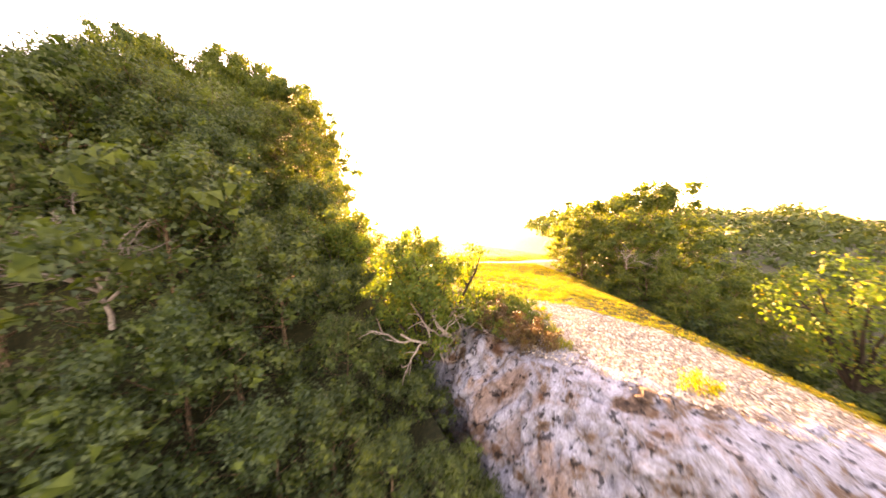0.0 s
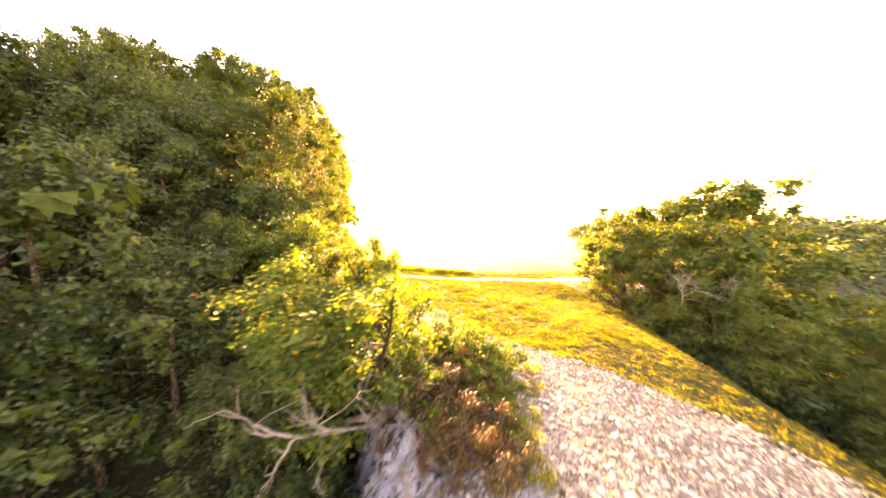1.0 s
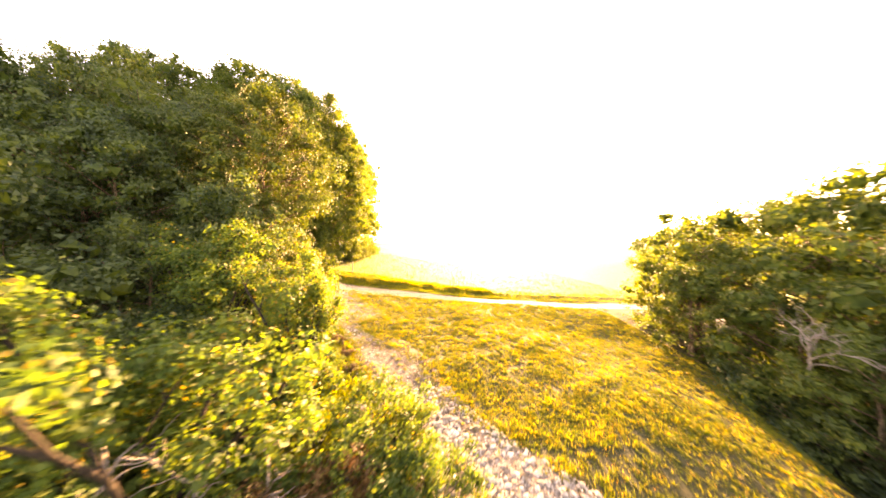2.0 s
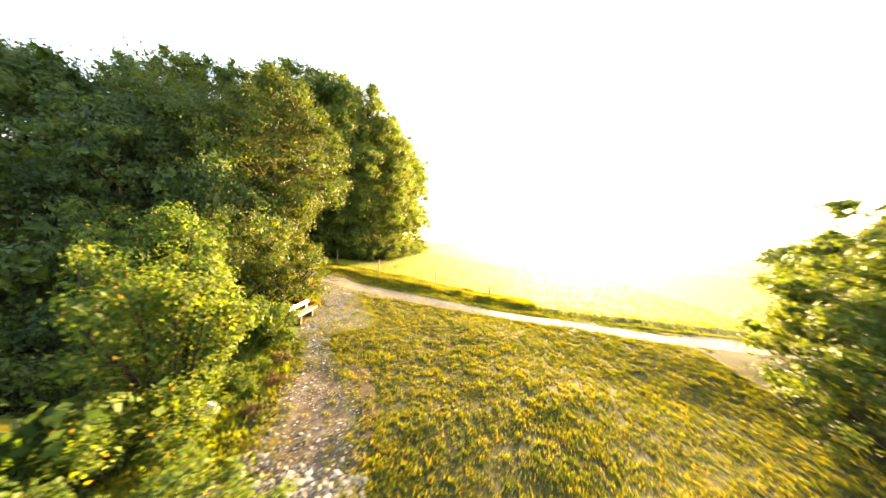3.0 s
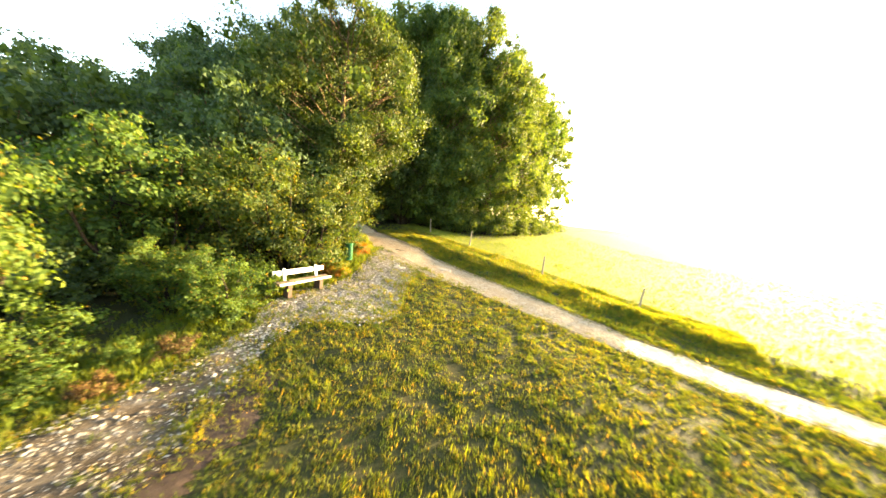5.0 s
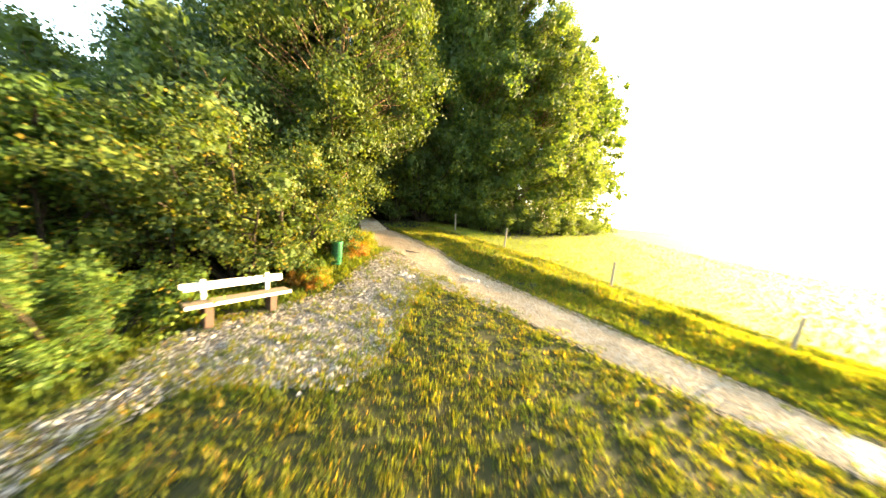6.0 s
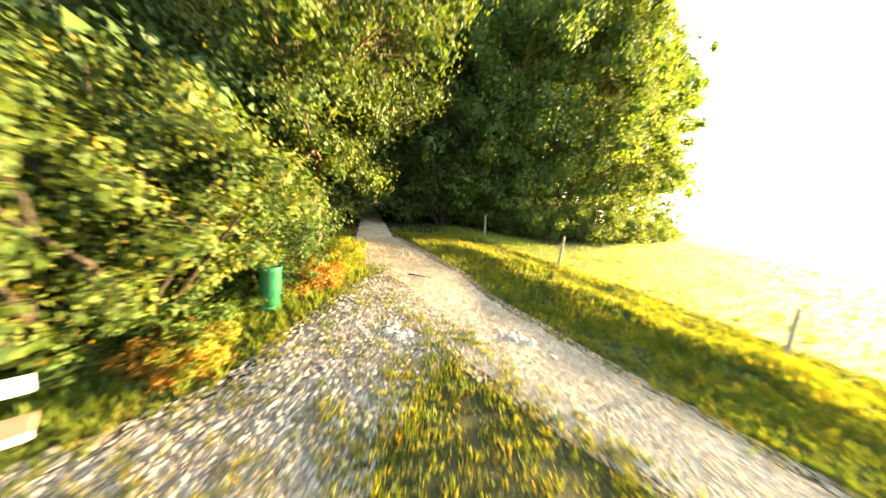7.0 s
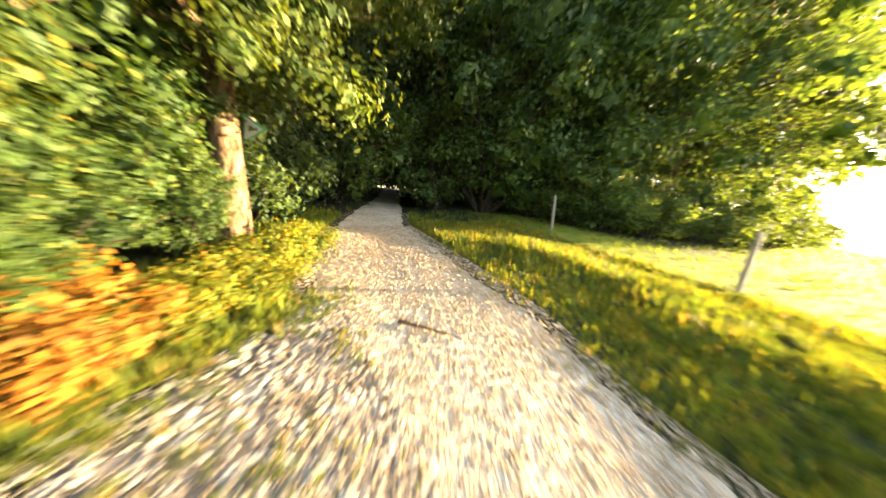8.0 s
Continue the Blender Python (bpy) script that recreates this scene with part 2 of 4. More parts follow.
# ---- the lie of the land ----
UPLAND = np.array([(-5.6, 3.5), (-5.4, -0.5), (-5.7, -3.8), (-5.0, -6.3), (-2.3, -9.0), (2.1, -11.6), (4.8, -12.8), (6.4, -9.3), (7.2, -6.7), (7.9, -4.7), (9.0, -1.4),
    (10.6, 2.6), (13.4, 6.5), (16.3, 10.9), (19.0, 15.0), (30.0, 16.0), (60.0, 14.0), (140.0, 30.0), (1500.0, 200.0), (1500.0, 3000.0), (-1500.0, 3000.0),
    (-1500.0, 100.0), (-60.0, 22.0), (-28.0, 11.5), (-14.0, 9.0), (-8.5, 6.0)])


def outside(x, y):
    """Metres outside the upland's edge; 0 on it."""
    x, y = np.asarray(x, float), np.asarray(y, float)
    best = np.full(x.shape, 1e9)
    inner = np.zeros(x.shape, bool)
    n = len(UPLAND)
    for i in range(n):
        (ax, ay), (bx, by) = UPLAND[i], UPLAND[(i + 1) % n]
        dx, dy = bx - ax, by - ay
        t = np.clip(((x - ax) * dx + (y - ay) * dy) / (dx * dx + dy * dy), 0, 1)
        best = np.minimum(best, np.hypot(x - ax - t * dx, y - ay - t * dy))
        if ay != by:
            cross = ((ay > y) != (by > y)) & (x < (bx - ax) * (y - ay) / (by - ay) + ax)
            inner ^= cross
    return np.where(inner, 0.0, best)


def land(x, y):
    x, y = np.asarray(x, float), np.asarray(y, float)
    u = 22 * np.tanh((x - 1) / 22) + 1
    v = 10 + 20 * np.tanh((y - 10) / 20)
    z = -2.69 - 0.0322 * u + 0.0416 * v + 0.00173 * u * u - 0.00287 * u * v + 0.00051 * v * v
    # the hilltop tips towards the valley in the south-east
    z = z - 0.145 * np.log1p(np.exp(np.clip((x - y - 2.2) * 2.0, -30, 30))) / 2.0 * smooth01(-16, -6, x - y) * (1 - smooth01(14, 40, x - y))
    z = z - 0.07 * np.clip(x - 5, 0, 6) * smooth01(0, 8, y) * (1 - smooth01(11, 17, y))
    calm = 1 - 0.8 * smooth01(23.5, 26.0, y)
    z = z + calm * (0.05 * wave(x, y, 2.3) + 0.02 * wave(x, y, 0.7, 2.0))
    # the grassy bank beyond the road, and the meadow that climbs a little to the north
    on = smooth01(-16, -9, x)
    z = z + on * 0.14 * np.exp(-(((y - 23.0 + 0.03 * x) / 0.95) ** 2))
    z = z + 0.022 * np.clip(y - 26, 0, 60) * smooth01(-30, -5, x)
    z = z + 0.3 * smooth01(-6.5, -9.5, x) * smooth01(14, 16, y) * (1 - smooth01(21, 24, y)) + 0.35 * smooth01(20.8, 26.0, y) * smooth01(4, -7, x)
    d = outside(x, y)
    cliff = smooth01(7.0, 2.0, x) * smooth01(-8.0, -5.5, x + 0.35 * y)
    wood = smooth01(5.0, -2.0, x)
    drop = cliff * (6.5 * np.minimum(d, 1.4) + 0.7 * np.clip(d - 1.4, 0, 8)) + (1 - cliff) * (wood * (1.15 * np.minimum(d, 5) + 0.55 * np.clip(d - 5, 0, 20)) + (1 - wood) * 0.55 * np.minimum(d, 32))
    far = np.hypot(x, y)
    hill = 46 * smooth01(120, 460, far) * smooth01(0.12, 0.4, d / (far + 1)) + 3 * wave(x, y, 60) * smooth01(60, 200, far)
    return z - drop + hill


RIM = [(-5.7, 4.6), (-5.6, 2.4), (-5.4, -0.5), (-5.6, -3.7), (-5.0, -6.3), (-2.3, -9.0), (2.1, -11.6), (4.7, -12.7), (6.2, -10.0)]


def along(points, n):
    """n points evenly along a polyline."""
    p = np.array(points, float)
    s = np.concatenate([[0], np.cumsum(np.hypot(*np.diff(p, axis=0).T))])
    t = np.linspace(0, s[-1], n)
    return np.stack([np.interp(t, s, p[:, 0]), np.interp(t, s, p[:, 1])], -1)


def grid_axis(lo, hi, fine_lo, fine_hi, step, grow=1.16):
    a = list(np.arange(fine_lo, fine_hi + step * 0.5, step))
    s = step
    while a[-1] < hi:
        s *= grow
        a.append(a[-1] + s)
    s = step
    while a[0] > lo:
        s *= grow
        a.insert(0, a[0] - s)
    return np.array(a)


def build_ground():
    xs = grid_axis(-2500, 2500, -18, 20, 0.36)
    ys = grid_axis(-1500, 3000, -12, 30, 0.36)
    gx, gy = np.meshgrid(xs, ys)
    gz = land(gx, gy)
    away = np.full(gx.shape, 99.0)
    for px, py in along(RIM, 90)[3:]:
        away = np.minimum(away, np.hypot(gx - px, gy - py))
    gz = gz - 1.7 * smooth01(2.7, 1.9, away) - 4.0 * smooth01(1.7, 1.1, away)
    n, m = gx.shape
    idx = np.arange(n * m).reshape(n, m)
    faces = np.stack([idx[:-1, :-1], idx[:-1, 1:], idx[1:, 1:], idx[1:, :-1]], -1).reshape(-1, 4)
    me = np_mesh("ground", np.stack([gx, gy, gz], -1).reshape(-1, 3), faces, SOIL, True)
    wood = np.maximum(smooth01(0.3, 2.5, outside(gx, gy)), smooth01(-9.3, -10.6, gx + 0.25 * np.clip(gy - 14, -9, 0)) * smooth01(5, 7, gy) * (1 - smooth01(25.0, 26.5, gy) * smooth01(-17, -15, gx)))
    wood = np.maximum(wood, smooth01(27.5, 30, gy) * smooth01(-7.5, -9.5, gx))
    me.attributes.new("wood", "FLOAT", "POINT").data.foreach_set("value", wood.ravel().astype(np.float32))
    me.attributes.new("meadow", "FLOAT", "POINT").data.foreach_set("value", smooth01(22.6, 25.4, gy - 0.14 * np.clip(gx + 5, 0, 9) + 0.3 * wave(gx, gy, 1.5)).ravel().astype(np.float32))
    ob = new("ground", me)
    tagged(ob, "yellow-green dry grassy ground of a hilltop meadow and wooded slopes", "ground", kind="structure")


build_ground()


def ribbon(name, left, right, n, across, mat, lift, ragged, label, category, crown=0.0):
    a, b = along(left, n), along(right, n)
    for _ in range(6):
        a[1:-1] = (a[:-2] + 2 * a[1:-1] + a[2:]) / 4
        b[1:-1] = (b[:-2] + 2 * b[1:-1] + b[2:]) / 4
    w = np.linspace(0, 1, across)[None, :, None]
    p = a[:, None, :] * (1 - w) + b[:, None, :] * w
    side = (b - a) / np.linalg.norm(b - a, axis=1, keepdims=True)
    k = np.arange(n) * 1.0
    ja = ragged * (2 * wave(a[:, 0], a[:, 1], 0.5, 4) + np.sin(k * 0.37 + 1) + 0.8 * np.sin(k * 2.3 + 2) + np.random.normal(0, 0.5, n)) / 2
    jb = ragged * (2 * wave(b[:, 0], b[:, 1], 0.5, 6) + np.sin(k * 0.31) + 0.8 * np.sin(k * 2.1) + np.random.normal(0, 0.5, n)) / 2
    p = p + side[:, None, :] * (ja[:, None, None] * (1 - w) ** 3 + jb[:, None, None] * w ** 3)
    z = land(p[..., 0], p[..., 1])
    edge = 1 - np.abs(2 * w[..., 0] - 1) ** 6
    z = z + lift * edge - 0.03 * (1 - edge) + crown * np.sin(w[..., 0] * np.pi * 2) ** 2
    v = np.concatenate([p, z[..., None]], -1).reshape(-1, 3)
    idx = np.arange(n * across).reshape(n, across)
    f = np.stack([idx[:-1, :-1], idx[:-1, 1:], idx[1:, 1:], idx[1:, :-1]], -1).reshape(-1, 4)
    ob = new(name, np_mesh(name, v, f, mat, True))
    return tagged(ob, label, category, kind="structure")


ROAD_L = [(-36, 31), (-28, 26.2), (-20, 22.6), (-14, 19.65), (-12.5, 19.0), (-10.5, 18.5), (-8.5, 18.2), (-5.7, 18.1), (-3, 18.55), (0, 18.5), (3, 18.4), (9, 18.2), (13, 17.6), (18, 17.3), (32, 17), (50, 18)]
ROAD_R = [(-37, 33), (-29, 28), (-20, 24.4), (-13.8, 21.8), (-11.7, 21.5), (-9.6, 21.3), (-6, 21.05), (-2, 20.7), (3, 20.2), (8, 20.2), (14, 19.8), (18, 19.7), (32, 19.5), (50, 20.5)]
PATH_L = [(-0.2, -8.3), (-2.4, -6.2), (-3.2, -3.8), (-2.9, -1.0), (-2.2, 0.8), (-1.9, 2.5), (-2.3, 3.8), (-3.1, 5.0), (-3.5, 6.3), (-4.0, 7.1), (-4.25, 8.0), (-4.6, 9.1), (-5.3, 10.7), (-6.3, 11.1), (-7.0, 12.5), (-6.9, 13.8), (-7.2, 15), (-7.9, 16), (-9.0, 17.6), (-9.9, 18.9)]
PATH_R = [(5.2, -9.6), (5.8, -7.8), (6.2, -6.0), (6.5, -4.5), (5.7, -2.3), (3.8, -0.4), (2.1, 1.5), (0.75, 3.2), (0.05, 4.5), (-0.4, 5.7), (-0.8, 6.7), (-1.45, 7.8), (-2.1, 8.8), (-3.1, 9.7), (-4.1, 10.6), (-4.6, 11.6), (-4.3, 12.2), (-3.7, 12.8), (-3.2, 13.4), (-3.3, 14.3), (-4.2, 15.4), (-5.0, 16.4), (-5.6, 17.5), (-6.2, 19.1)]
ribbon("road", ROAD_L, ROAD_R, 420, 21, ROADBED, 0.012, 0.1, "pale packed limestone gravel farm road into the wood", "road")
footpath = ribbon("footpath", PATH_L, PATH_R, 220, 41, PATHBED, 0.022, 0.24, "worn stony footpath of limestone chips across the hilltop", "footpath")
mesh = footpath.data
at = np.empty(len(mesh.vertices) * 3, np.float32)
mesh.vertices.foreach_get("co", at)
at = at.reshape(-1, 3)
grit = np.maximum(smooth01(10.6, 12.2, at[:, 1] + 0.4 * wave(at[:, 0], at[:, 1], 0.6)), 0.75 * smooth01(4.0, 1.5, at[:, 1]))
mesh.attributes.new("gravel", "FLOAT", "POINT").data.foreach_set("value", grit.astype(np.float32))
SOIL_DARK = rough_mat("bare_soil", [(0.3, (0.03, 0.02, 0.015)), (0.7, (0.068, 0.047, 0.035))], 5.0, 40.0, 0.9)
BARE_L = [(-3.5, 9.95), (-3.15, 9.45), (-2.4, 8.7), (-1.75, 7.8), (-1.2, 6.9), (-0.75, 6.1)]
BARE_R = [(-3.2, 10.25), (-2.45, 10.2), (-1.6, 9.3), (-1.05, 8.2), (-0.7, 7.1), (-0.5, 6.3)]
ribbon("bare_soil", BARE_L, BARE_R, 90, 13, SOIL_DARK, 0.03, 0.22, "dark trodden bare soil beside the footpath", "soil")


# ---- plants ----
def rand_dirs(rng, n):
    v = rng.normal(size=(n, 3))
    return v / np.linalg.norm(v, axis=1, keepdims=True)


def leaf_mesh(name, centers, radii, counts, size, mat, rng, flat=0.75, droop=0.3, plain=False):
    """Leaves in clumps: folded kites round the clump's centre, most of them near its outside and facing up and out."""
    c = np.repeat(centers, counts, axis=0)
    r = np.repeat(radii, counts)
    n = len(c)
    d = rand_dirs(rng, n) + np.array([0, 0, 0.28])
    d /= np.linalg.norm(d, axis=1, keepdims=True)
    rad = r * np.clip(rng.normal(0.84, 0.2, n), 0.05, 1.3)
    p = c + d * rad[:, None] * np.array([1, 1, flat])
    normal = d * 1.2 + rand_dirs(rng, n) * 0.7 + np.array([0, 0, 0.35])
    normal /= np.linalg.norm(normal, axis=1, keepdims=True)
    axis = np.cross(normal, rand_dirs(rng, n))
    axis /= np.linalg.norm(axis, axis=1, keepdims=True) + 1e-9
    axis[:, 2] -= droop
    axis /= np.linalg.norm(axis, axis=1, keepdims=True)
    side = np.cross(normal, axis)
    s = size * rng.uniform(0.6, 1.35, n)[:, None]
    a, b = p - axis * s * 0.5, p + axis * s * 0.5
    m = p - axis * s * 0.02 + normal * s * 0.1
    if plain:
        v = np.stack([m + side * s * 0.38 - axis * s * 0.25, b, m - side * s * 0.38 - axis * s * 0.25], 1).reshape(-1, 3)
        return np_mesh(name, v, np.arange(3 * n).reshape(n, 3), mat)
    v = np.stack([a, m + side * s * 0.33, b, m - side * s * 0.33], 1).reshape(-1, 3)
    f = np.arange(4 * n).reshape(n, 4)
    return np_mesh(name, v, f, mat)


def core_mesh(name, centers, radii, per, rng, big=1.0):
    """The dense inner leafage of the clumps, which closes them against the light."""
    c, r = np.repeat(centers, per, axis=0), np.repeat(radii, per)
    n = len(c)
    d = rand_dirs(rng, n)
    p = c + d * (r * rng.uniform(0.1, 0.62, n))[:, None] * np.array([1, 1, 0.75])
    normal = d + rand_dirs(rng, n) * 0.6
    normal /= np.linalg.norm(normal, axis=1, keepdims=True)
    axis = np.cross(normal, rand_dirs(rng, n))
    axis /= np.linalg.norm(axis, axis=1, keepdims=True) + 1e-9
    side = np.cross(normal, axis)
    s = (big * r * rng.uniform(0.3, 0.55, n))[:, None]
    v = np.stack([p - axis * s * 0.5 + side * s * 0.5, p + axis * s * 0.6, p - axis * s * 0.5 - side * s * 0.5], 1).reshape(-1, 3)
    return np_mesh(name, v, np.arange(3 * n).reshape(n, 3), LEAF_CORE)


def tube(lines):
    """One mesh from polylines with radii: a list of (points (k,3), radii (k,))."""
    vs, fs, base = [], [], 0
    for pts, rad in lines:
        sides = 8 if max(rad) > 0.12 else 5 if max(rad) > 0.06 else 3
        pts, k = np.asarray(pts, float), len(pts)
        tan = np.gradient(pts, axis=0)
        tan /= np.linalg.norm(tan, axis=1, keepdims=True) + 1e-9
        ref = np.where(np.abs(tan[:, 2:3]) > 0.9, [[1.0, 0, 0]], [[0, 0, 1.0]])
        u = np.cross(tan, ref)
        u /= np.linalg.norm(u, axis=1, keepdims=True)
        w = np.cross(tan, u)
        ang = np.linspace(0, 2 * np.pi, sides, endpoint=False)
        ring = pts[:, None] + np.asarray(rad)[:, None, None] * (u[:, None] * np.cos(ang)[None, :, None] + w[:, None] * np.sin(ang)[None, :, None])
        vs.append(ring.reshape(-1, 3))
        idx = base + np.arange(k * sides).reshape(k, sides)
        nxt = np.roll(idx, -1, axis=1)
        fs.append(np.stack([idx[:-1], nxt[:-1], nxt[1:], idx[1:]], -1).reshape(-1, 4))
        base += k * sides
    return np.concatenate(vs), np.concatenate(fs)


def bent(rng, start, direction, length, k, wander, lift=0.0):
    d = np.array(direction, float)
    d /= np.linalg.norm(d)
    pts = [np.array(start, float)]
    for _ in range(k):
        d = d + rng.normal(0, wander, 3) + np.array([0, 0, lift])
        d /= np.linalg.norm(d)
        pts.append(pts[-1] + d * length / k)
    return np.array(pts)


def grow_tree(rng, height, radius, crown_base, trunk_r, limbs, shape=0.6):
    """Trunk and limbs of a broadleaved tree, and the ends where its foliage sits."""
    lines, tips = [], []
    trunk = bent(rng, (0, 0, -0.5), (rng.normal(0, 0.02), rng.normal(0, 0.02), 1), height * 0.86 + 0.5, 9, 0.03, 0.08)
    flare = np.array([1.5, 1.05, 0.95, 0.85, 0.74, 0.62, 0.5, 0.36, 0.24, 0.12])
    lines.append((trunk, trunk_r * flare))
    for i in range(limbs):
        f = (i + rng.uniform(0, 0.9)) / limbs
        h = crown_base + (height * 0.84 - crown_base) * f
        k = np.interp(h, trunk[:, 2], np.arange(10))
        j = int(min(k, 8))
        p0 = trunk[j] + (trunk[j + 1] - trunk[j]) * (k - j)
        prof = (np.sin(np.pi * np.clip(0.16 + 0.78 * f, 0, 1)) ** shape)
        ln = radius * prof * rng.uniform(0.75, 1.12)
        a = i * 2.4 + rng.uniform(-0.5, 0.5)
        up = 0.1 + 0.75 * f + rng.uniform(-0.12, 0.2)
        limb = bent(rng, p0, (math.cos(a), math.sin(a), up), ln, 5, 0.14, 0.04)
        r0 = trunk_r * (0.4 - 0.22 * f)
        lines.append((limb, r0 * np.array([1, 0.8, 0.62, 0.45, 0.3, 0.14])))
        tips += [(limb[5], 1.0), (limb[4], 0.9)]
        for j in (1, 2, 3, 3, 4):
            d = limb[j + 1] - limb[j]
            d = d / np.linalg.norm(d) + rng.normal(0, 0.65, 3)
            sub = bent(rng, limb[j], d, ln * rng.uniform(0.28, 0.55), 3, 0.2, 0.06)
            lines.append((sub, r0 * np.array([0.4, 0.3, 0.2, 0.08])))
            tips += [(sub[3], 1.0), (sub[2], 0.8)]
    top = trunk[9]
    for _ in range(8):
        sub = bent(rng, trunk[7] + (top - trunk[7]) * rng.uniform(0, 1), (rng.normal(0, 0.9), rng.normal(0, 0.9), 0.6), height * 0.11, 3, 0.15, 0.05)
        lines.append((sub, trunk_r * np.array([0.16, 0.12, 0.08, 0.03])))
        tips += [(sub[3], 0.9), (sub[2], 0.9)]
    return lines, tips


def broadleaf(name, seed, height, radius, crown_base, trunk_r, limbs, leaves, leaf_size, clump, mat, label, category="tree", shape=0.6, sprays=0, plain=False, keep=0.62, core=14, shell=0, shell_base=None, big=1.0):
    rng = np.random.default_rng(seed)
    lines, tips = grow_tree(rng, height, radius, crown_base, trunk_r, limbs, shape)
    axis = lines[0][0]
    for i in range(sprays):
        h = crown_base + 0.35 + (height * 0.28) * (i + rng.uniform(0, 1)) / sprays
        p0 = np.array([np.interp(h, axis[:, 2], axis[:, 0]), np.interp(h, axis[:, 2], axis[:, 1]), h])
        a = i * 2.4 + rng.uniform(-0.3, 0.3)
        sub = bent(rng, p0, (math.cos(a), math.sin(a), rng.uniform(-0.05, 0.35)), rng.uniform(1.2, 2.9), 4, 0.2, -0.03)
        lines.append((sub, 0.035 * np.array([1, 0.8, 0.6, 0.4, 0.15])))
        spare = [(sub[4], 0.9), (sub[3], 0.8), (sub[2], 0.6)]
        tips += spare + spare[:2]
    # twigs that fill the outside of the crown between its limbs
    low = crown_base * 0.7 if shell_base is None else shell_base
    for i in range(shell):
        f = ((i + rng.uniform(0, 1)) / shell) ** 0.85
        h = low + (height * 0.9 - low) * f
        reach = radius * np.sin(np.pi * np.clip(0.18 + 0.76 * f, 0, 1)) ** shape * rng.uniform(0.72, 1.0) * (1 + 0.1 * math.sin(5 * f + 3.0 * i * 2.4))
        a = i * 2.4 + rng.uniform(-0.4, 0.4)
        mid = np.array([np.interp(h - 0.9, axis[:, 2], axis[:, 0]), np.interp(h - 0.9, axis[:, 2], axis[:, 1]), 0])
        end = mid + np.array([math.cos(a) * reach, math.sin(a) * reach, h])
        start = mid + np.array([math.cos(a) * reach * 0.5, math.sin(a) * reach * 0.5, h - 0.9])
        lines.append((np.array([start, (start + end) / 2 + rng.normal(0, 0.12, 3), end]), trunk_r * np.array([0.12, 0.08, 0.03])))
        tips.append((end, rng.uniform(0.8, 1.25)))
    root = tagged(new(name), label, category)
    v, f = tube(lines)
    child("trunk", np_mesh("trunk", v, f, BARK, True), root)
    tips = [t for t in tips if rng.uniform() < keep]
    c = np.array([t[0] for t in tips])
    r = 1.12 * clump * np.array([t[1] for t in tips]) * rng.uniform(0.6, 1.4, len(tips))
    n = np.maximum((leaves * r ** 2 / (r ** 2).sum()).astype(int), 1)
    child("crown", leaf_mesh("crown", c, r, n, leaf_size, mat, rng, plain=plain), root)
    child("inner_leaves", core_mesh("inner_leaves", c, r, core, rng, big), root, "dark inner leafage")
    root["tall"] = float((c[:, 2] + r * 0.75).max())
    return root


def bush(name, seed, height, radius, leaves, leaf_size, clump, mat, label, stems=14, low=0.12, plain=False, core=12):
    rng = np.random.default_rng(seed)
    lines, tips = [], []
    for i in range(stems):
        a = i * 2.4 + rng.uniform(-0.4, 0.4)
        out = rng.uniform(0.1, 1.0) ** 0.6
        up = height * (1 - 0.55 * out ** 2) * rng.uniform(0.72, 1.04)
        d = (math.cos(a) * out * radius, math.sin(a) * out * radius, up)
        s = bent(rng, (math.cos(a) * 0.1, math.sin(a) * 0.1, -0.15), d, np.linalg.norm(d), 6, 0.1, 0.02)
        r0 = 0.012 * height * rng.uniform(0.8, 1.4)
        lines.append((s, r0 * np.array([1.2, 1, 0.85, 0.7, 0.5, 0.35, 0.15])))
        tips.append((s[6], 0.8))
        for j in (1, 2, 3, 4, 5, 5):
            if s[j][2] < low * height:
                continue
            t = bent(rng, s[j], s[j + 1] - s[j] + rng.normal(0, 0.5, 3) * np.linalg.norm(s[j + 1] - s[j]), radius * rng.uniform(0.25, 0.5), 3, 0.2, 0.03)
            if rng.uniform() < 0.5:
                lines.append((t, r0 * np.array([0.5, 0.35, 0.2, 0.08])))
            tips += [(t[3], 1.0), (t[2], 0.8)]
    root = tagged(new(name), label, "shrub")
    v, f = tube(lines)
    child("stem", np_mesh("stem", v, f, TWIG, True), root)
    c = np.array([t[0] for t in tips])
    r = clump * np.array([t[1] for t in tips]) * rng.uniform(0.7, 1.35, len(tips))
    n = np.maximum((leaves * r ** 2 / (r ** 2).sum()).astype(int), 1)
    child("foliage", leaf_mesh("foliage", c, r, n, leaf_size, mat, rng, plain=plain), root)
    if core:
        child("inner_leaves", core_mesh("inner_leaves", c, r, core, rng, 0.8), root, "dark inner leafage")
    root["tall"] = float((c[:, 2] + r * 0.75).max())
    return root


def plant(kind, places, group):
    """Sets plants of one kind: x, y, turn and the height above zero that the top reaches. The first place takes the thing itself, the others copies."""
    height = kind["tall"]
    for i, (x, y, turn, top, *rest) in enumerate(places):
        base = rest[0] if rest else float(land(x, y)) - 0.05
        size = (top - base) / height
        wide = rest[1] if len(rest) > 1 else size
        m = pose(x, y, base, 0, 0, turn) @ Matrix.Diagonal((wide, wide, size, 1))
        if i == 0:
            kind["group"] = group
            first = m
        else:
            copy_thing(kind, m)
    kind.matrix_basis = first
    return kind


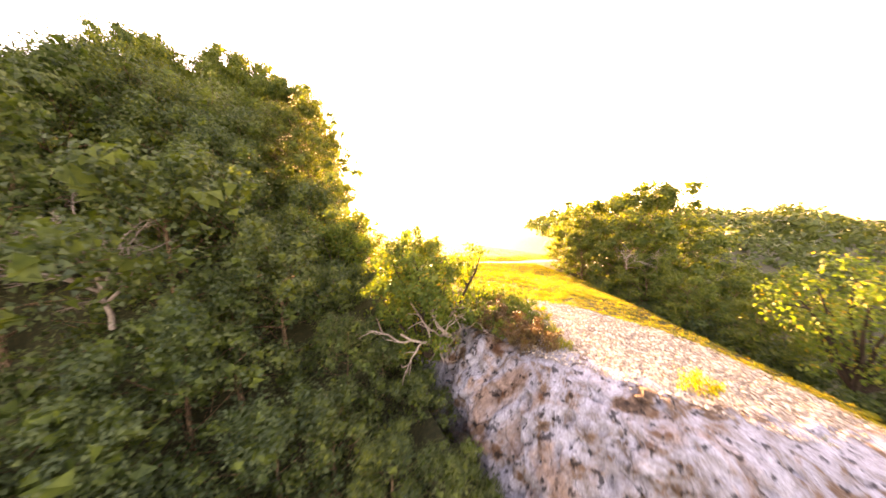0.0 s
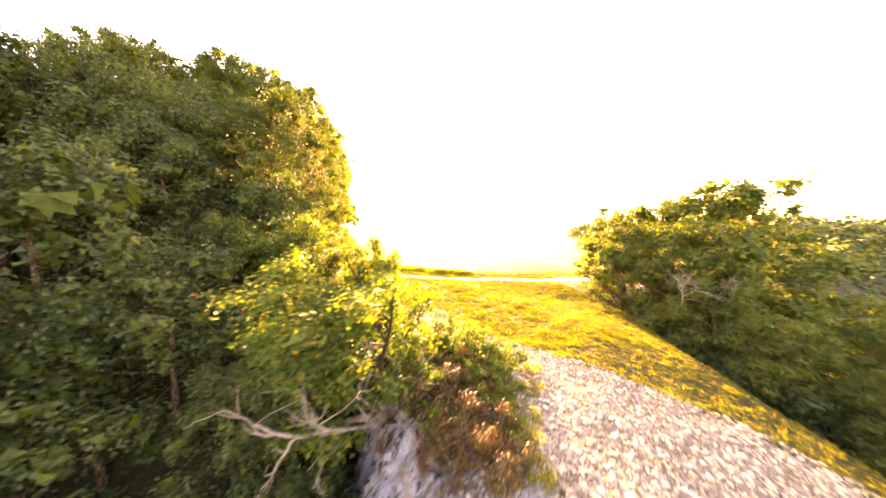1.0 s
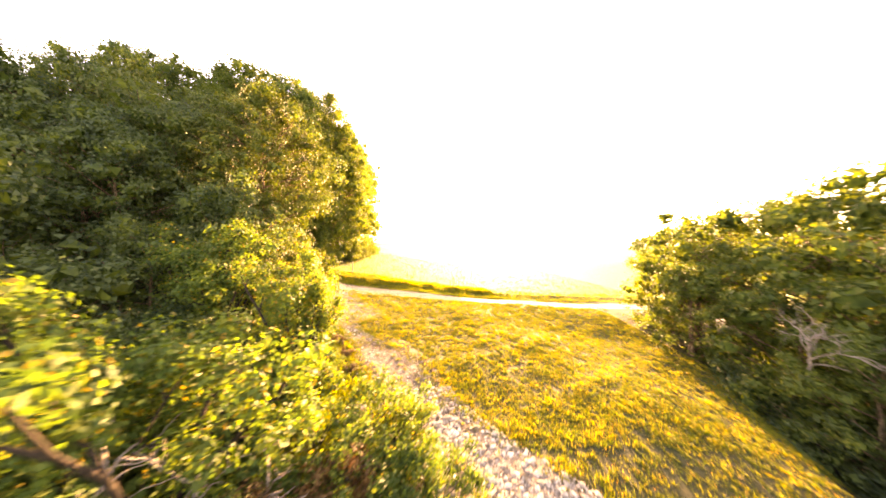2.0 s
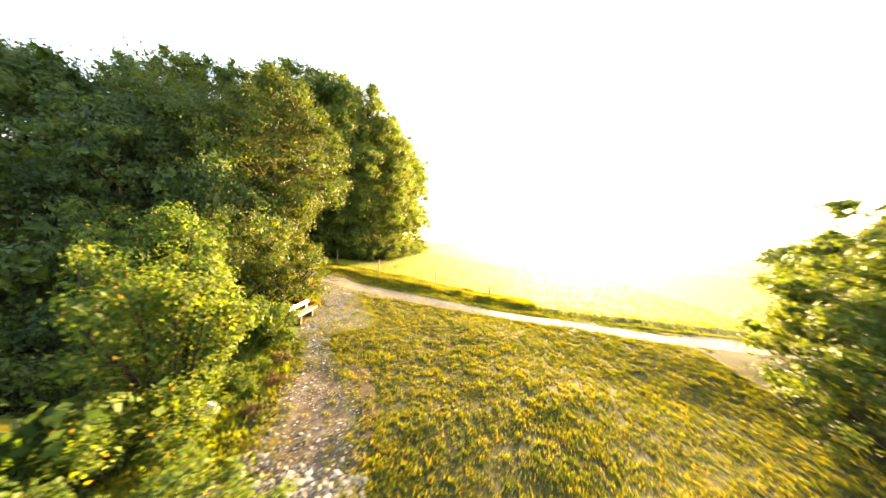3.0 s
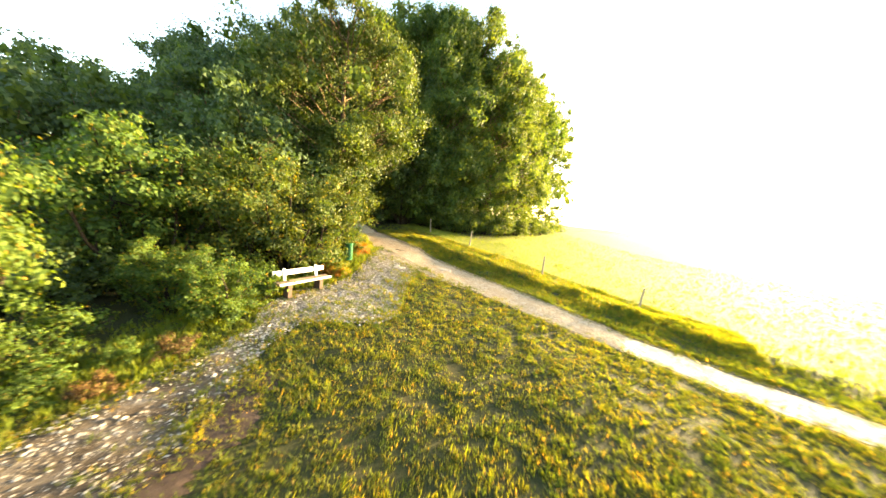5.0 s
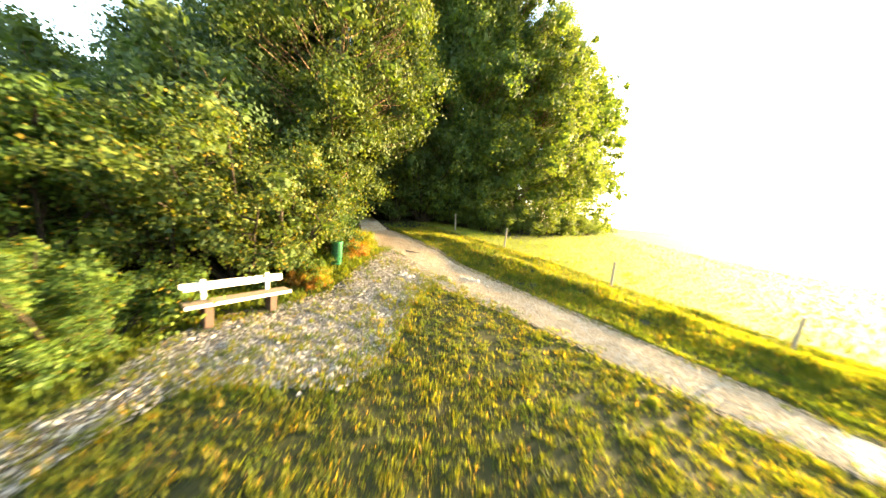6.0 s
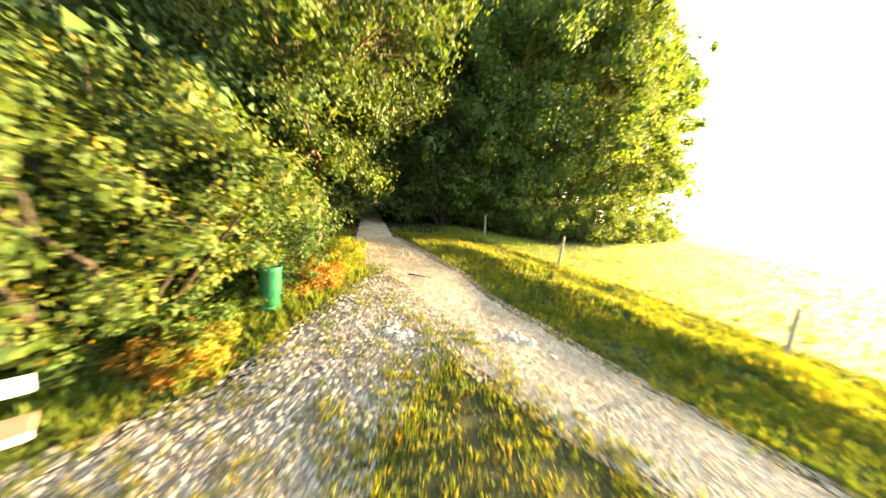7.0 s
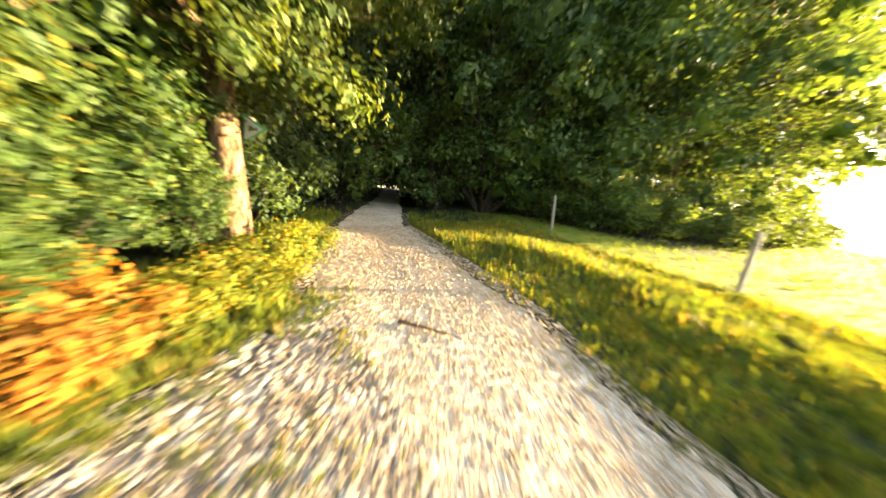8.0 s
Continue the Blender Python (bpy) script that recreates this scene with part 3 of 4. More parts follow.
oak = broadleaf("oak_tree", 3, 17.5, 5.6, 2.9, 0.26, 27, 66000, 0.15, 0.78, LEAF_OAK, "tall green oak tree with a rugged trunk at the wood's edge", shape=0.6, sprays=70, core=60, shell=190, shell_base=5.6, big=0.5)
lime = broadleaf("lime_tree", 9, 20, 6.6, 1.6, 0.32, 30, 84000, 0.175, 0.8, LEAF_LIME, "tall leafy broadleaved tree with drooping crown beside the farm road", shape=0.34, keep=0.85, plain=True, core=14, shell=190)
ash = broadleaf("ash_tree", 8, 20, 6.6, 1.6, 0.32, 26, 24000, 0.25, 0.95, LEAF_LIME, "tall leafy broadleaved tree, backlit yellow-green by low sun", shape=0.4, plain=True, shell=110)
maple = broadleaf("maple_tree", 14, 16, 5.4, 1.5, 0.26, 20, 15000, 0.25, 0.95, LEAF_SHADED, "broadleaved tree in the wood, its leaves coloured dark as in shade", plain=True, shell=70)
beech = broadleaf("slope_tree", 21, 9, 4.4, 0.8, 0.16, 15, 7000, 0.215, 0.75, LEAF_SHADED, "bushy green broadleaved tree on the slope below the rock", plain=True, shell=26, core=9)
crab = broadleaf("field_tree", 52, 9.5, 5.0, 0.5, 0.24, 17, 10500, 0.21, 0.7, LEAF_FIELD, "spreading broadleaved tree on the brink of the valley", shape=0.35, plain=True, core=16, shell=50)

canopy = broadleaf("canopy_tree", 15, 15, 6.4, 4.2, 0.24, 18, 13000, 0.24, 1.0, LEAF_SHADED, "tall shaded tree whose crown closes over the road", plain=True, shell=60, core=3)
plant(oak, [(-12.8, 17.8, 20, 13.7, -0.45, 0.85)], "tall trees of the wood")
plant(lime, [(-15.6, 29.8, 0, 21.8, 0.2, 0.9), (-13.0, 37.0, 215, 21.4, 0.2, 0.94), (-14.7, 33.8, 140, 23.2, 0.2, 0.99), (-18.8, 28.4, 40, 21.6, 0.2, 0.95)], "trees beside the farm road")
plant(ash, [(-22.5, 29.8, 130, 22.8), (-13.4, 42.5, 200, 21.0, 0.3, 0.95), (-13.2, 48.5, 20, 22.5, 0.4, 0.98), (-17.0, 42.0, 300, 24.0), (-20.0, 36.0, 100, 24.5), (-13.4, 55, 10, 22.0, 0.4, 1.0), (-24.2, 18.4, 160, 17.0, 0.6, 0.62), (-25.6, 24.0, 220, 21.2, 1.0, 0.7)], "trees beside the farm road")
plant(maple, [(-16.5, 12.0, 250, 9.0), (-17.0, 17.0, 0, 12.0), (-20.0, 13.5, 60, 10.6), (-25.5, 14.0, 140, 13.4), (-30.0, 15.0, 300, 15.2), (-35.0, 19.0, 20, 17.0), (-30, 20, 60, 14.8), (-28.0, 32.5, 200, 21.0), (-38, 15, 10, 13.5), (-19.3, 18.6, 250, 10.5), (-19.6, 26.6, 320, 14.0), (-42.5, 34.5, 40, 15.0), (-45.0, 29.5, 310, 16.0), (-41.0, 39.0, 170, 17.0), (-15.5, 16.0, 110, 6.5), (-21, 21.2, 20, 8.0), (-27.5, 23.5, 200, 9.0)], "shaded trees of the wood")
plant(canopy, [(-19.4, 18.2, 0, 15.0), (-18.6, 27.0, 70, 16.0), (-25.5, 21.6, 140, 16.5), (-26.0, 31.0, 210, 18.0), (-33.5, 34.5, 20, 18.0), (-22.8, 18.6, 200, 15.0), (-22.4, 27.6, 320, 16.5)], "trees that arch over the road")
plant(beech, [(-13.5, 5.5, 0, 3.0), (-16.5, 3.0, 60, 0.0), (-13.5, 0.5, 120, -3.0), (-18.5, 7.0, 200, 7.0), (-10.8, 3.0, 310, -1.6), (-17.5, -1.5, 30, -3.8), (-24.5, 8.5, 100, 8.6), (-8.3, -3.2, 100, -4.3, -8.0), (-7.9, -4.7, 10, -5.0, -8.8), (-20.5, -4.0, 10, -5.5), (-18.5, -7.0, 70, -8.5), (-23.5, -2.0, 120, -3.5), (-22.5, 2.5, 220, -0.5), (-12.8, 9.0, 20, 3.9), (-11.2, 12.5, 80, 6.6), (-10.0, -1.8, 140, -4.2), (-31, 9, 200, 10.2), (-38, 8, 20, 13.0), (-44, 12, 60, 14.0), (-13.5, -4, 260, -6.5), (-8.0, 0.0, 10, -3.6, -8.0), (-11.6, -0.2, 20, -3.2), (-15.4, 5.0, 70, 1.4), (-15.0, -2.6, 140, -4.6), (-17.0, -4.2, 30, -6.5), (-20.5, -0.6, 250, -3.4), (-19.4, 1.0, 190, -1.6), (-9.4, 2.2, 260, -2.4, -7.5), (-12.0, -3.2, 320, -5.6), (-7.8, -3.4, 50, -5.6, -10.5), (-10.0, -6.0, 90, -7.5, -12.0), (-7.2, -6.5, 220, -7.5, -12.0), (-3.5, -10.5, 300, -7.5, -12.0)], "trees on the slope below the rock")

understory = bush("understory_shrub", 45, 3.4, 2.3, 4600, 0.16, 0.55, LEAF_SHADED, "dark leafy undergrowth shrub in the wood's shade", 14, 0.04, True, core=7)
plant(understory, [(-12.2, 6.6, 35, 0.2), (-10.6, 6.4, 105, 0.3), (-9.4, 7.4, 215, 0.6), (-11.4, 8.0, 275, 0.9), (-14.2, 29.6, 10, 3.6), (-16.6, 27.8, 80, 4.0), (-20.2, 27.2, 150, 4.6), (-23.4, 29.2, 200, 5.4), (-27.6, 31.0, 290, 5.8), (-29.6, 32.6, 330, 6.2), (-33.6, 34.6, 45, 6.8), (-38.6, 33.4, 15, 6.4), (-38.0, 35.2, 190, 7.6), (-34.4, 29.2, 250, 6.2), (-15.0, 28.0, 0, 3.4), (-12.6, 30.6, 60, 3.2), (-10.2, 43.0, 250, 3.0), (-10.8, 48.0, 310, 3.4), (-18.5, 26.6, 30, 4.0), (-21.5, 27.5, 90, 4.6), (-25.5, 31.0, 160, 5.0), (-14.6, 17.9, 220, 2.9), (-17.0, 19.2, 280, 3.6), (-20.5, 20.0, 340, 4.4), (-24.0, 22.5, 20, 5.2), (-29.5, 24.4, 80, 6.0), (-31.0, 33.0, 140, 6.4), (-36.5, 33.0, 60, 5.5), (-41.0, 33.5, 110, 7.5), (-39.5, 31.6, 200, 6.0), (-40.5, 36.5, 300, 7.5), (12.4, -5.6, 20, -3.9, -6.7, 0.9), (13.2, -2.4, 100, -3.6, -6.4, 1.1), (13.6, 0.4, 170, -3.6, -6.2, 0.8), (14.4, 3.2, 240, -3.0, -5.8, 1.0), (11.8, -8.6, 310, -4.2, -7.0, 1.0), (14.8, 6.6, 50, -2.2, -5.2, 0.9), (11.2, -11.2, 130, -4.4, -7.2, 1.0), (-14.5, 32.5, 250, 3.8), (-13.0, 37.0, 15, 3.8), (-17.0, 34.0, 95, 4.4)], "undergrowth of the wood")

hazel = bush("hazel_shrub", 31, 4.6, 2.1, 19000, 0.09, 0.39, LEAF_SHRUB, "tall yellow-green leafy shrub beside the footpath", 18, 0.03)
thorn = bush("thorn_shrub", 37, 2.0, 1.3, 2500, 0.095, 0.3, LEAF_SHRUB, "low green shrub at the edge of the footpath", 13, 0.05)
willow = bush("pale_shrub", 41, 5.0, 2.3, 15000, 0.088, 0.38, LEAF_PALE, "tall shrub with pale silvery green leaves behind the bench", 18)
plant(hazel, [(-5.8, 5.9, 0, 2.9, -2.2, 0.84), (-7.3, 1.2, 90, 2.3, -3.6), (-10.3, 9.0, 250, 3.9), (-11.0, 10.8, 10, 4.2), (-6.35, 10.1, 140, 0.15, -1.85, 0.42), (-7.5, 9.3, 200, 0.5, -1.8, 0.5)], "tall shrubs at the wood's edge")
hedge = bush("hedge_shrub", 33, 4.6, 2.1, 11500, 0.105, 0.36, LEAF_HEDGE, "dense green hedge shrub overhanging the roadside", 20)
plant(hedge, [(-10.1, 14.9, 180, 2.5), (-10.9, 15.3, 40, 2.8), (-13.2, 14.9, 200, 4.6), (-9.5, 15.7, 100, 1.2), (-11.2, 16.2, 10, 1.4, -0.7), (-10.3, 16.2, 150, 1.0, -0.8), (-12.4, 16.0, 260, 2.6, -0.5), (-11.95, 17.15, 75, 1.25, -0.75, 0.34)], "hedge shrubs at the roadside")
skirt = bush("skirt_shrub", 46, 2.8, 1.9, 4200, 0.13, 0.42, LEAF_LIME, "sunlit leafy shrub at the foot of the roadside trees", 15, 0.03, True, core=9)
plant(skirt, [(-13.2, 28.6, 0, 2.6), (-11.8, 29.2, 60, 2.5), (-10.8, 30.3, 130, 2.6), (-10.0, 32.2, 200, 2.8), (-9.2, 34.6, 280, 2.9), (-8.7, 37.2, 330, 2.7), (-8.4, 40.4, 90, 3.0), (-8.2, 44.0, 20, 3.0), (-14.8, 28.0, 160, 2.9)], "low leafy skirt under the roadside trees")
thicket = bush("thicket", 48, 7.0, 3.1, 11000, 0.16, 0.7, LEAF_OAK, "tall leafy thicket under the trees beside the road", 22, 0.03)
plant(thicket, [(-14.8, 28.6, 0, 7.0), (-16.0, 26.4, 60, 8.5), (-17.0, 24.4, 120, 5.5), (-19.5, 26.8, 300, 8.0), (-17.6, 20.4, 30, 6.0)], "thickets of the wood")
plant(willow, [(-9.3, 13.2, 0, 3.7), (-10.2, 11.6, 120, 3.4), (-9.4, 14.2, 230, 3.2)], "tall pale shrubs behind the bench")
plant(thorn, [(-1.3, 1.45, 40, -1.2), (-2.0, 0.45, 110, -1.6), (-2.4, -0.6, 260, -1.85), (-2.9, -1.5, 190, -2.0), (-2.9, 1.7, 0, -0.9), (-4.2, 2.6, 60, -0.6), (-7.8, 10.2, 120, 0.1), (-8.4, 9.2, 200, 0.0), (-8.3, 11.6, 20, -0.1), (-5.0, 4.2, 90, -0.6), (-6.8, 3.9, 150, 0.2), (-4.9, 0.2, 220, -1.1), (-9.6, 16.6, 15, 0.2), (-8.5, 14.2, 95, -0.1), (-2.1, 2.7, 250, -0.95), (-1.6, 1.6, 300, -1.4), (-2.5, 3.7, 30, -0.8), (-3.2, 0.6, 200, -1.5), (-6.9, 10.7, 130, 0.1), (-6.5, 10.15, 10, -0.6), (-5.2, 5.5, 50, -0.9), (-5.5, 6.8, 110, -0.9), (-6.6, 7.0, 300, -0.5), (-4.9, 7.3, 170, -1.5), (-5.4, 8.3, 260, -1.4), (-4.6, -1.0, 20, -1.7), (-3.2, -0.4, 160, -1.8), (-9.0, 15.05, 60, -0.2), (-9.2, 14.6, 340, 0.3), (-9.6, 15.9, 140, 0.1)], "low shrubs beside the footpath")
plant(crab, [(18.7, 12.0, 0, 5.9), (20.4, 14.6, 80, 4.6), (21.4, 6.0, 160, 7.6), (22.6, 9.2, 240, 7.0), (15.6, 10.0, 30, 2.2), (16.5, 6.0, 200, 1.8), (15.0, 3.0, 100, 0.0), (19.5, 3.0, 130, 1.0), (13.8, -0.5, 50, -1.2), (18.0, -1.5, 300, -1.2), (13.0, -4.5, 20, -2.2), (24.0, -2.0, 260, -1.0), (16.9, 13.2, 310, 1.0)], "trees on the brink of the valley")
brink = bush("hazel_shrub", 32, 4.6, 2.1, 7200, 0.11, 0.36, LEAF_SHRUB, "thin yellow-green hazel on the valley's brink", 15, 0.04, core=0)
plant(brink, [(10.2, -8.2, 70, 1.3, -5.0)], "shrubs on the valley's brink")


def far_woods():
    """The canopy of the far valley and hills: leafy humps, larger and coarser the farther they are."""
    rng = np.random.default_rng(77)
    c, r = [], []
    for lo, hi, count, size in ((30, 70, 360, 2.4), (70, 160, 560, 4.2), (160, 560, 1200, 8.0), (560, 1500, 800, 15.0)):
        a = np.radians(rng.uniform(20, 140, count))
        d = np.sqrt(rng.uniform(lo * lo, hi * hi, count))
        x, y = np.sin(a) * d + 6, np.cos(a) * d - 4
        keep = (outside(x, y) > 4) | ((d > 95) & (a > 0.75)) | ((x > 28) & (y < 0.42 * x))
        x, y = x[keep], y[keep]
        z = land(x, y) + size * rng.uniform(0.3, 1.5, len(x)) - (4.0 if lo < 60 else 2.0 if lo < 100 else 0.0)
        c.append(np.stack([x, y, z], -1))
        r.append(size * rng.uniform(0.6, 1.1, len(x)))
    c, r = np.concatenate(c), np.concatenate(r)
    n = np.full(len(c), 70)
    ob = new("far_woods", scaled_leaves(c, r, n, rng))
    tagged(ob, "dense green treetops covering the far valley and its ridge", "woods", kind="stuff")


def scaled_leaves(c, r, n, rng):
    cc, rr = np.repeat(c, n, axis=0), np.repeat(r, n)
    k = len(cc)
    d = rand_dirs(rng, k)
    d[:, 2] = np.abs(d[:, 2]) * 1.2 - 0.25
    p = cc + d * (rr * rng.uniform(0.75, 1.1, k))[:, None]
    nrm = d + rand_dirs(rng, k) * 0.6
    nrm /= np.linalg.norm(nrm, axis=1, keepdims=True)
    ax = np.cross(nrm, rand_dirs(rng, k))
    ax /= np.linalg.norm(ax, axis=1, keepdims=True)
    sd = np.cross(nrm, ax)
    s = (rr * rng.uniform(0.11, 0.22, k))[:, None]
    v = np.stack([p - ax * s + sd * s, p + ax * s * 1.2, p - ax * s - sd * s], 1).reshape(-1, 3)
    return np_mesh("far_woods", v, np.arange(3 * k).reshape(k, 3), LEAF_FAR)


far_woods()


# ---- the rock ----
def build_cliff():
    n, rows = 300, 118
    rim = along(RIM, n)
    for _ in range(30):
        rim[1:-1] = (rim[:-2] + 2 * rim[1:-1] + rim[2:]) / 4
    tan = np.gradient(rim, axis=0)
    tan /= np.linalg.norm(tan, axis=1, keepdims=True)
    out = np.stack([tan[:, 1], -tan[:, 0]], -1)
    if np.dot(out[n // 2], np.array([-1.0, -1.0])) < 0:
        out = -out
    prof = np.array([(-3.1, -0.12), (-2.7, 0.03), (-2.3, 0.04), (-1.7, 0.0), (-1.0, -0.1), (-0.3, -0.32), (0.25, -0.8), (0.7, -1.6), (0.95, -2.6), (1.15, -3.8), (1.3, -5.2), (1.6, -7.2), (2.4, -9.5), (3.2, -11.0)])
    s = np.concatenate([[0], np.cumsum(np.hypot(*np.diff(prof, axis=0).T))])
    t = np.linspace(0, s[-1], rows)
    o, dz = np.interp(t, s, prof[:, 0]), np.interp(t, s, prof[:, 1])
    verts = np.zeros((n, rows, 3))
    for i in range(n):
        for j in range(rows):
            x, y = rim[i] + out[i] * o[j]
            base = float(land(*(rim[i] + out[i] * min(o[j], -0.4))))
            p = Vector((x, y, base + dz[j]))
            steep = min(max((o[j] + 2.2) / 2.4, 0.12), 1.0)
            big = noise.noise(p * 0.5) * 0.75 + noise.noise(p * 1.2) * 0.35
            ridge = abs(noise.noise(p * 2.3)) * 0.16
            fine = noise.fractal(p * 5.0, 0.6, 2.1, 4) * 0.13
            near = noise.voronoi(Vector((p.x, p.y, p.z * 0.7)) * 0.8 + Vector((big, big, 0)) * 0.3)[0]
            joint = max(0.0, 0.1 - (near[1] - near[0])) * 2.6 * steep
            pocket = max(0.0, 0.34 - noise.voronoi(p * 1.7)[0][0]) * 1.7 * steep
            ridge += joint + pocket
            d = (big - ridge) * steep * 0.9 + fine * max(steep, 0.35)
            hole = max(0.0, noise.noise(p * 1.6 + Vector((7, 3, 1))) - 0.34) * 1.6 * steep
            lean = 0.25 + 0.75 * min(max((o[j] + 0.2) / 0.9, 0), 1)
            verts[i, j] = (x + out[i][0] * (d - hole) * lean, y + out[i][1] * (d - hole) * lean, p.z + (d * 0.35 - hole * 0.6) * (1.15 - lean))
    idx = np.arange(n * rows).reshape(n, rows)
    f = np.stack([idx[:-1, :-1], idx[1:, :-1], idx[1:, 1:], idx[:-1, 1:]], -1).reshape(-1, 4)
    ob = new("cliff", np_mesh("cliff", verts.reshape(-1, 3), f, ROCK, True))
    tagged(ob, "pale grey weathered limestone cliff with hollows and brown stains", "cliff", kind="structure")


build_cliff()


# ---- loose stones and grass ----
def inside(poly, x, y):
    hit = np.zeros(x.shape, bool)
    for (ax, ay), (bx, by) in zip(poly, poly[1:] + poly[:1]):
        if ay != by:
            hit ^= ((ay > y) != (by > y)) & (x < (bx - ax) * (y - ay) / (by - ay) + ax)
    return hit


ROAD_POLY, PATH_POLY = ROAD_L + ROAD_R[::-1], PATH_L + PATH_R[::-1]
CHIP = np.array([(1, 0.3, -0.3), (-0.2, 1, -0.3), (-1, -0.2, -0.3), (0.3, -1, -0.3), (0.1, 0, 0.9)], float)
CHIP_F = np.array([(0, 1, 4), (1, 2, 4), (2, 3, 4), (3, 0, 4)])


def chips(name, poly, box, count, lo, hi, mat, label, category, seed, keep=None):
    """Many small angular stones lying in one mesh."""
    rng = np.random.default_rng(seed)
    x, y = rng.uniform(box[0], box[2], count), rng.uniform(box[1], box[3], count)
    ok = inside(poly, x, y)
    if keep is not None:
        ok &= keep(x, y, rng)
    x, y = x[ok], y[ok]
    n = len(x)
    size = lo * (hi / lo) ** (rng.uniform(0, 1, n) ** 2.2)
    a = rng.uniform(0, 2 * np.pi, n)
    v = CHIP[None] * rng.uniform(0.55, 1.3, (n, 5, 1)) * size[:, None, None] * np.array([1, 0.8, 0.4])
    c, s = np.cos(a)[:, None], np.sin(a)[:, None]
    v = np.stack([v[..., 0] * c - v[..., 1] * s, v[..., 0] * s + v[..., 1] * c, v[..., 2]], -1)
    v[..., 2] += rng.uniform(-0.3, 0.3, (n, 1)) * v[..., 0]
    v += np.stack([x, y, land(x, y) + 0.02 + size * 0.12], -1)[:, None, :]
    f = (np.arange(n)[:, None, None] * 5 + CHIP_F[None]).reshape(-1, 3)
    ob = new(name, np_mesh(name, v.reshape(-1, 3), f, mat))
    return tagged(ob, label, category, kind="stuff")


chips("plateau_stones", PATH_POLY, (-3.2, -10, 7, 5.5), 46000, 0.03, 0.13, STONE, "pale limestone pieces covering the bare hilltop", "gravel", 9, lambda x, y, r: wave(x, y, 0.6, 5) + r.uniform(-1, 1, x.shape) > -0.1)
chips("path_chips", PATH_POLY, (-10, -10, 7, 19), 200000, 0.012, 0.05, STONE, "loose angular limestone chips strewn on the footpath", "gravel", 5, lambda x, y, r: wave(x, y, 0.8, 3) + r.uniform(-1, 1, x.shape) + 0.15 * (y < 4.5) + 0.15 * ((y > 4.5) & (y < 10.5)) > -0.25)
RIM_POLY = [(-4.9, 3.0), (-4.7, -3.0), (-3.5, -5.2), (-1.2, -7.4), (1.2, -9.0), (1.2, -6.0), (-1.0, -3.0), (-2.5, 2.0)]
chips("rim_chips", RIM_POLY, (-5, -9, 2, 3), 26000, 0.02, 0.08, STONE, "broken limestone pieces strewn on the rock's flat top", "gravel", 8, lambda x, y, r: wave(x, y, 0.7, 2) + r.uniform(-1, 1, x.shape) > 0.0)
chips("junction_gravel", PATH_POLY, (-10, 10, -2.5, 19), 46000, 0.014, 0.058, STONE, "dense broken limestone gravel where path and road meet", "gravel", 15)
chips("near_road_gravel", ROAD_POLY, (-13.5, 17.6, 3, 21.8), 78000, 0.012, 0.036, GRAVEL, "dense pale gravel stones packed on the farm road", "gravel", 16)
chips("road_chips", ROAD_POLY, (-16, 16, 28, 23), 95000, 0.01, 0.036, GRAVEL, "small pale gravel stones on the farm road", "gravel", 6)


def tufts(name, x, y, tall, blades, mat, label, seed, width=0.009, lift=0.0):
    """Grass tufts: narrow blades that spread from one root."""
    rng = np.random.default_rng(seed)
    n = len(x)
    z = land(x, y) + lift
    bx, by, bz, h = (np.repeat(q, blades) for q in (x, y, z, tall))
    k = len(bx)
    a = rng.uniform(0, 2 * np.pi, k)
    lean = rng.uniform(0.1, 0.9, k)
    h = h * rng.uniform(0.55, 1.25, k)
    root = np.stack([bx + rng.normal(0, 0.022, k), by + rng.normal(0, 0.022, k), bz - 0.01], -1)
    d = np.stack([np.cos(a) * lean, np.sin(a) * lean, np.ones(k)], -1)
    d /= np.linalg.norm(d, axis=1, keepdims=True)
    tip = root + d * h[:, None]
    tip[:, 2] -= 0.25 * lean * h
    w = np.stack([-np.sin(a), np.cos(a), np.zeros(k)], -1) * (width * rng.uniform(0.7, 1.4, k) * (0.6 + h / 0.14 * 0.4))[:, None]
    v = np.stack([root - w, root + w, tip], 1).reshape(-1, 3)
    ob = new(name, np_mesh(name, v, np.arange(3 * k).reshape(k, 3), mat))
    return tagged(ob, label, "grass", kind="stuff")


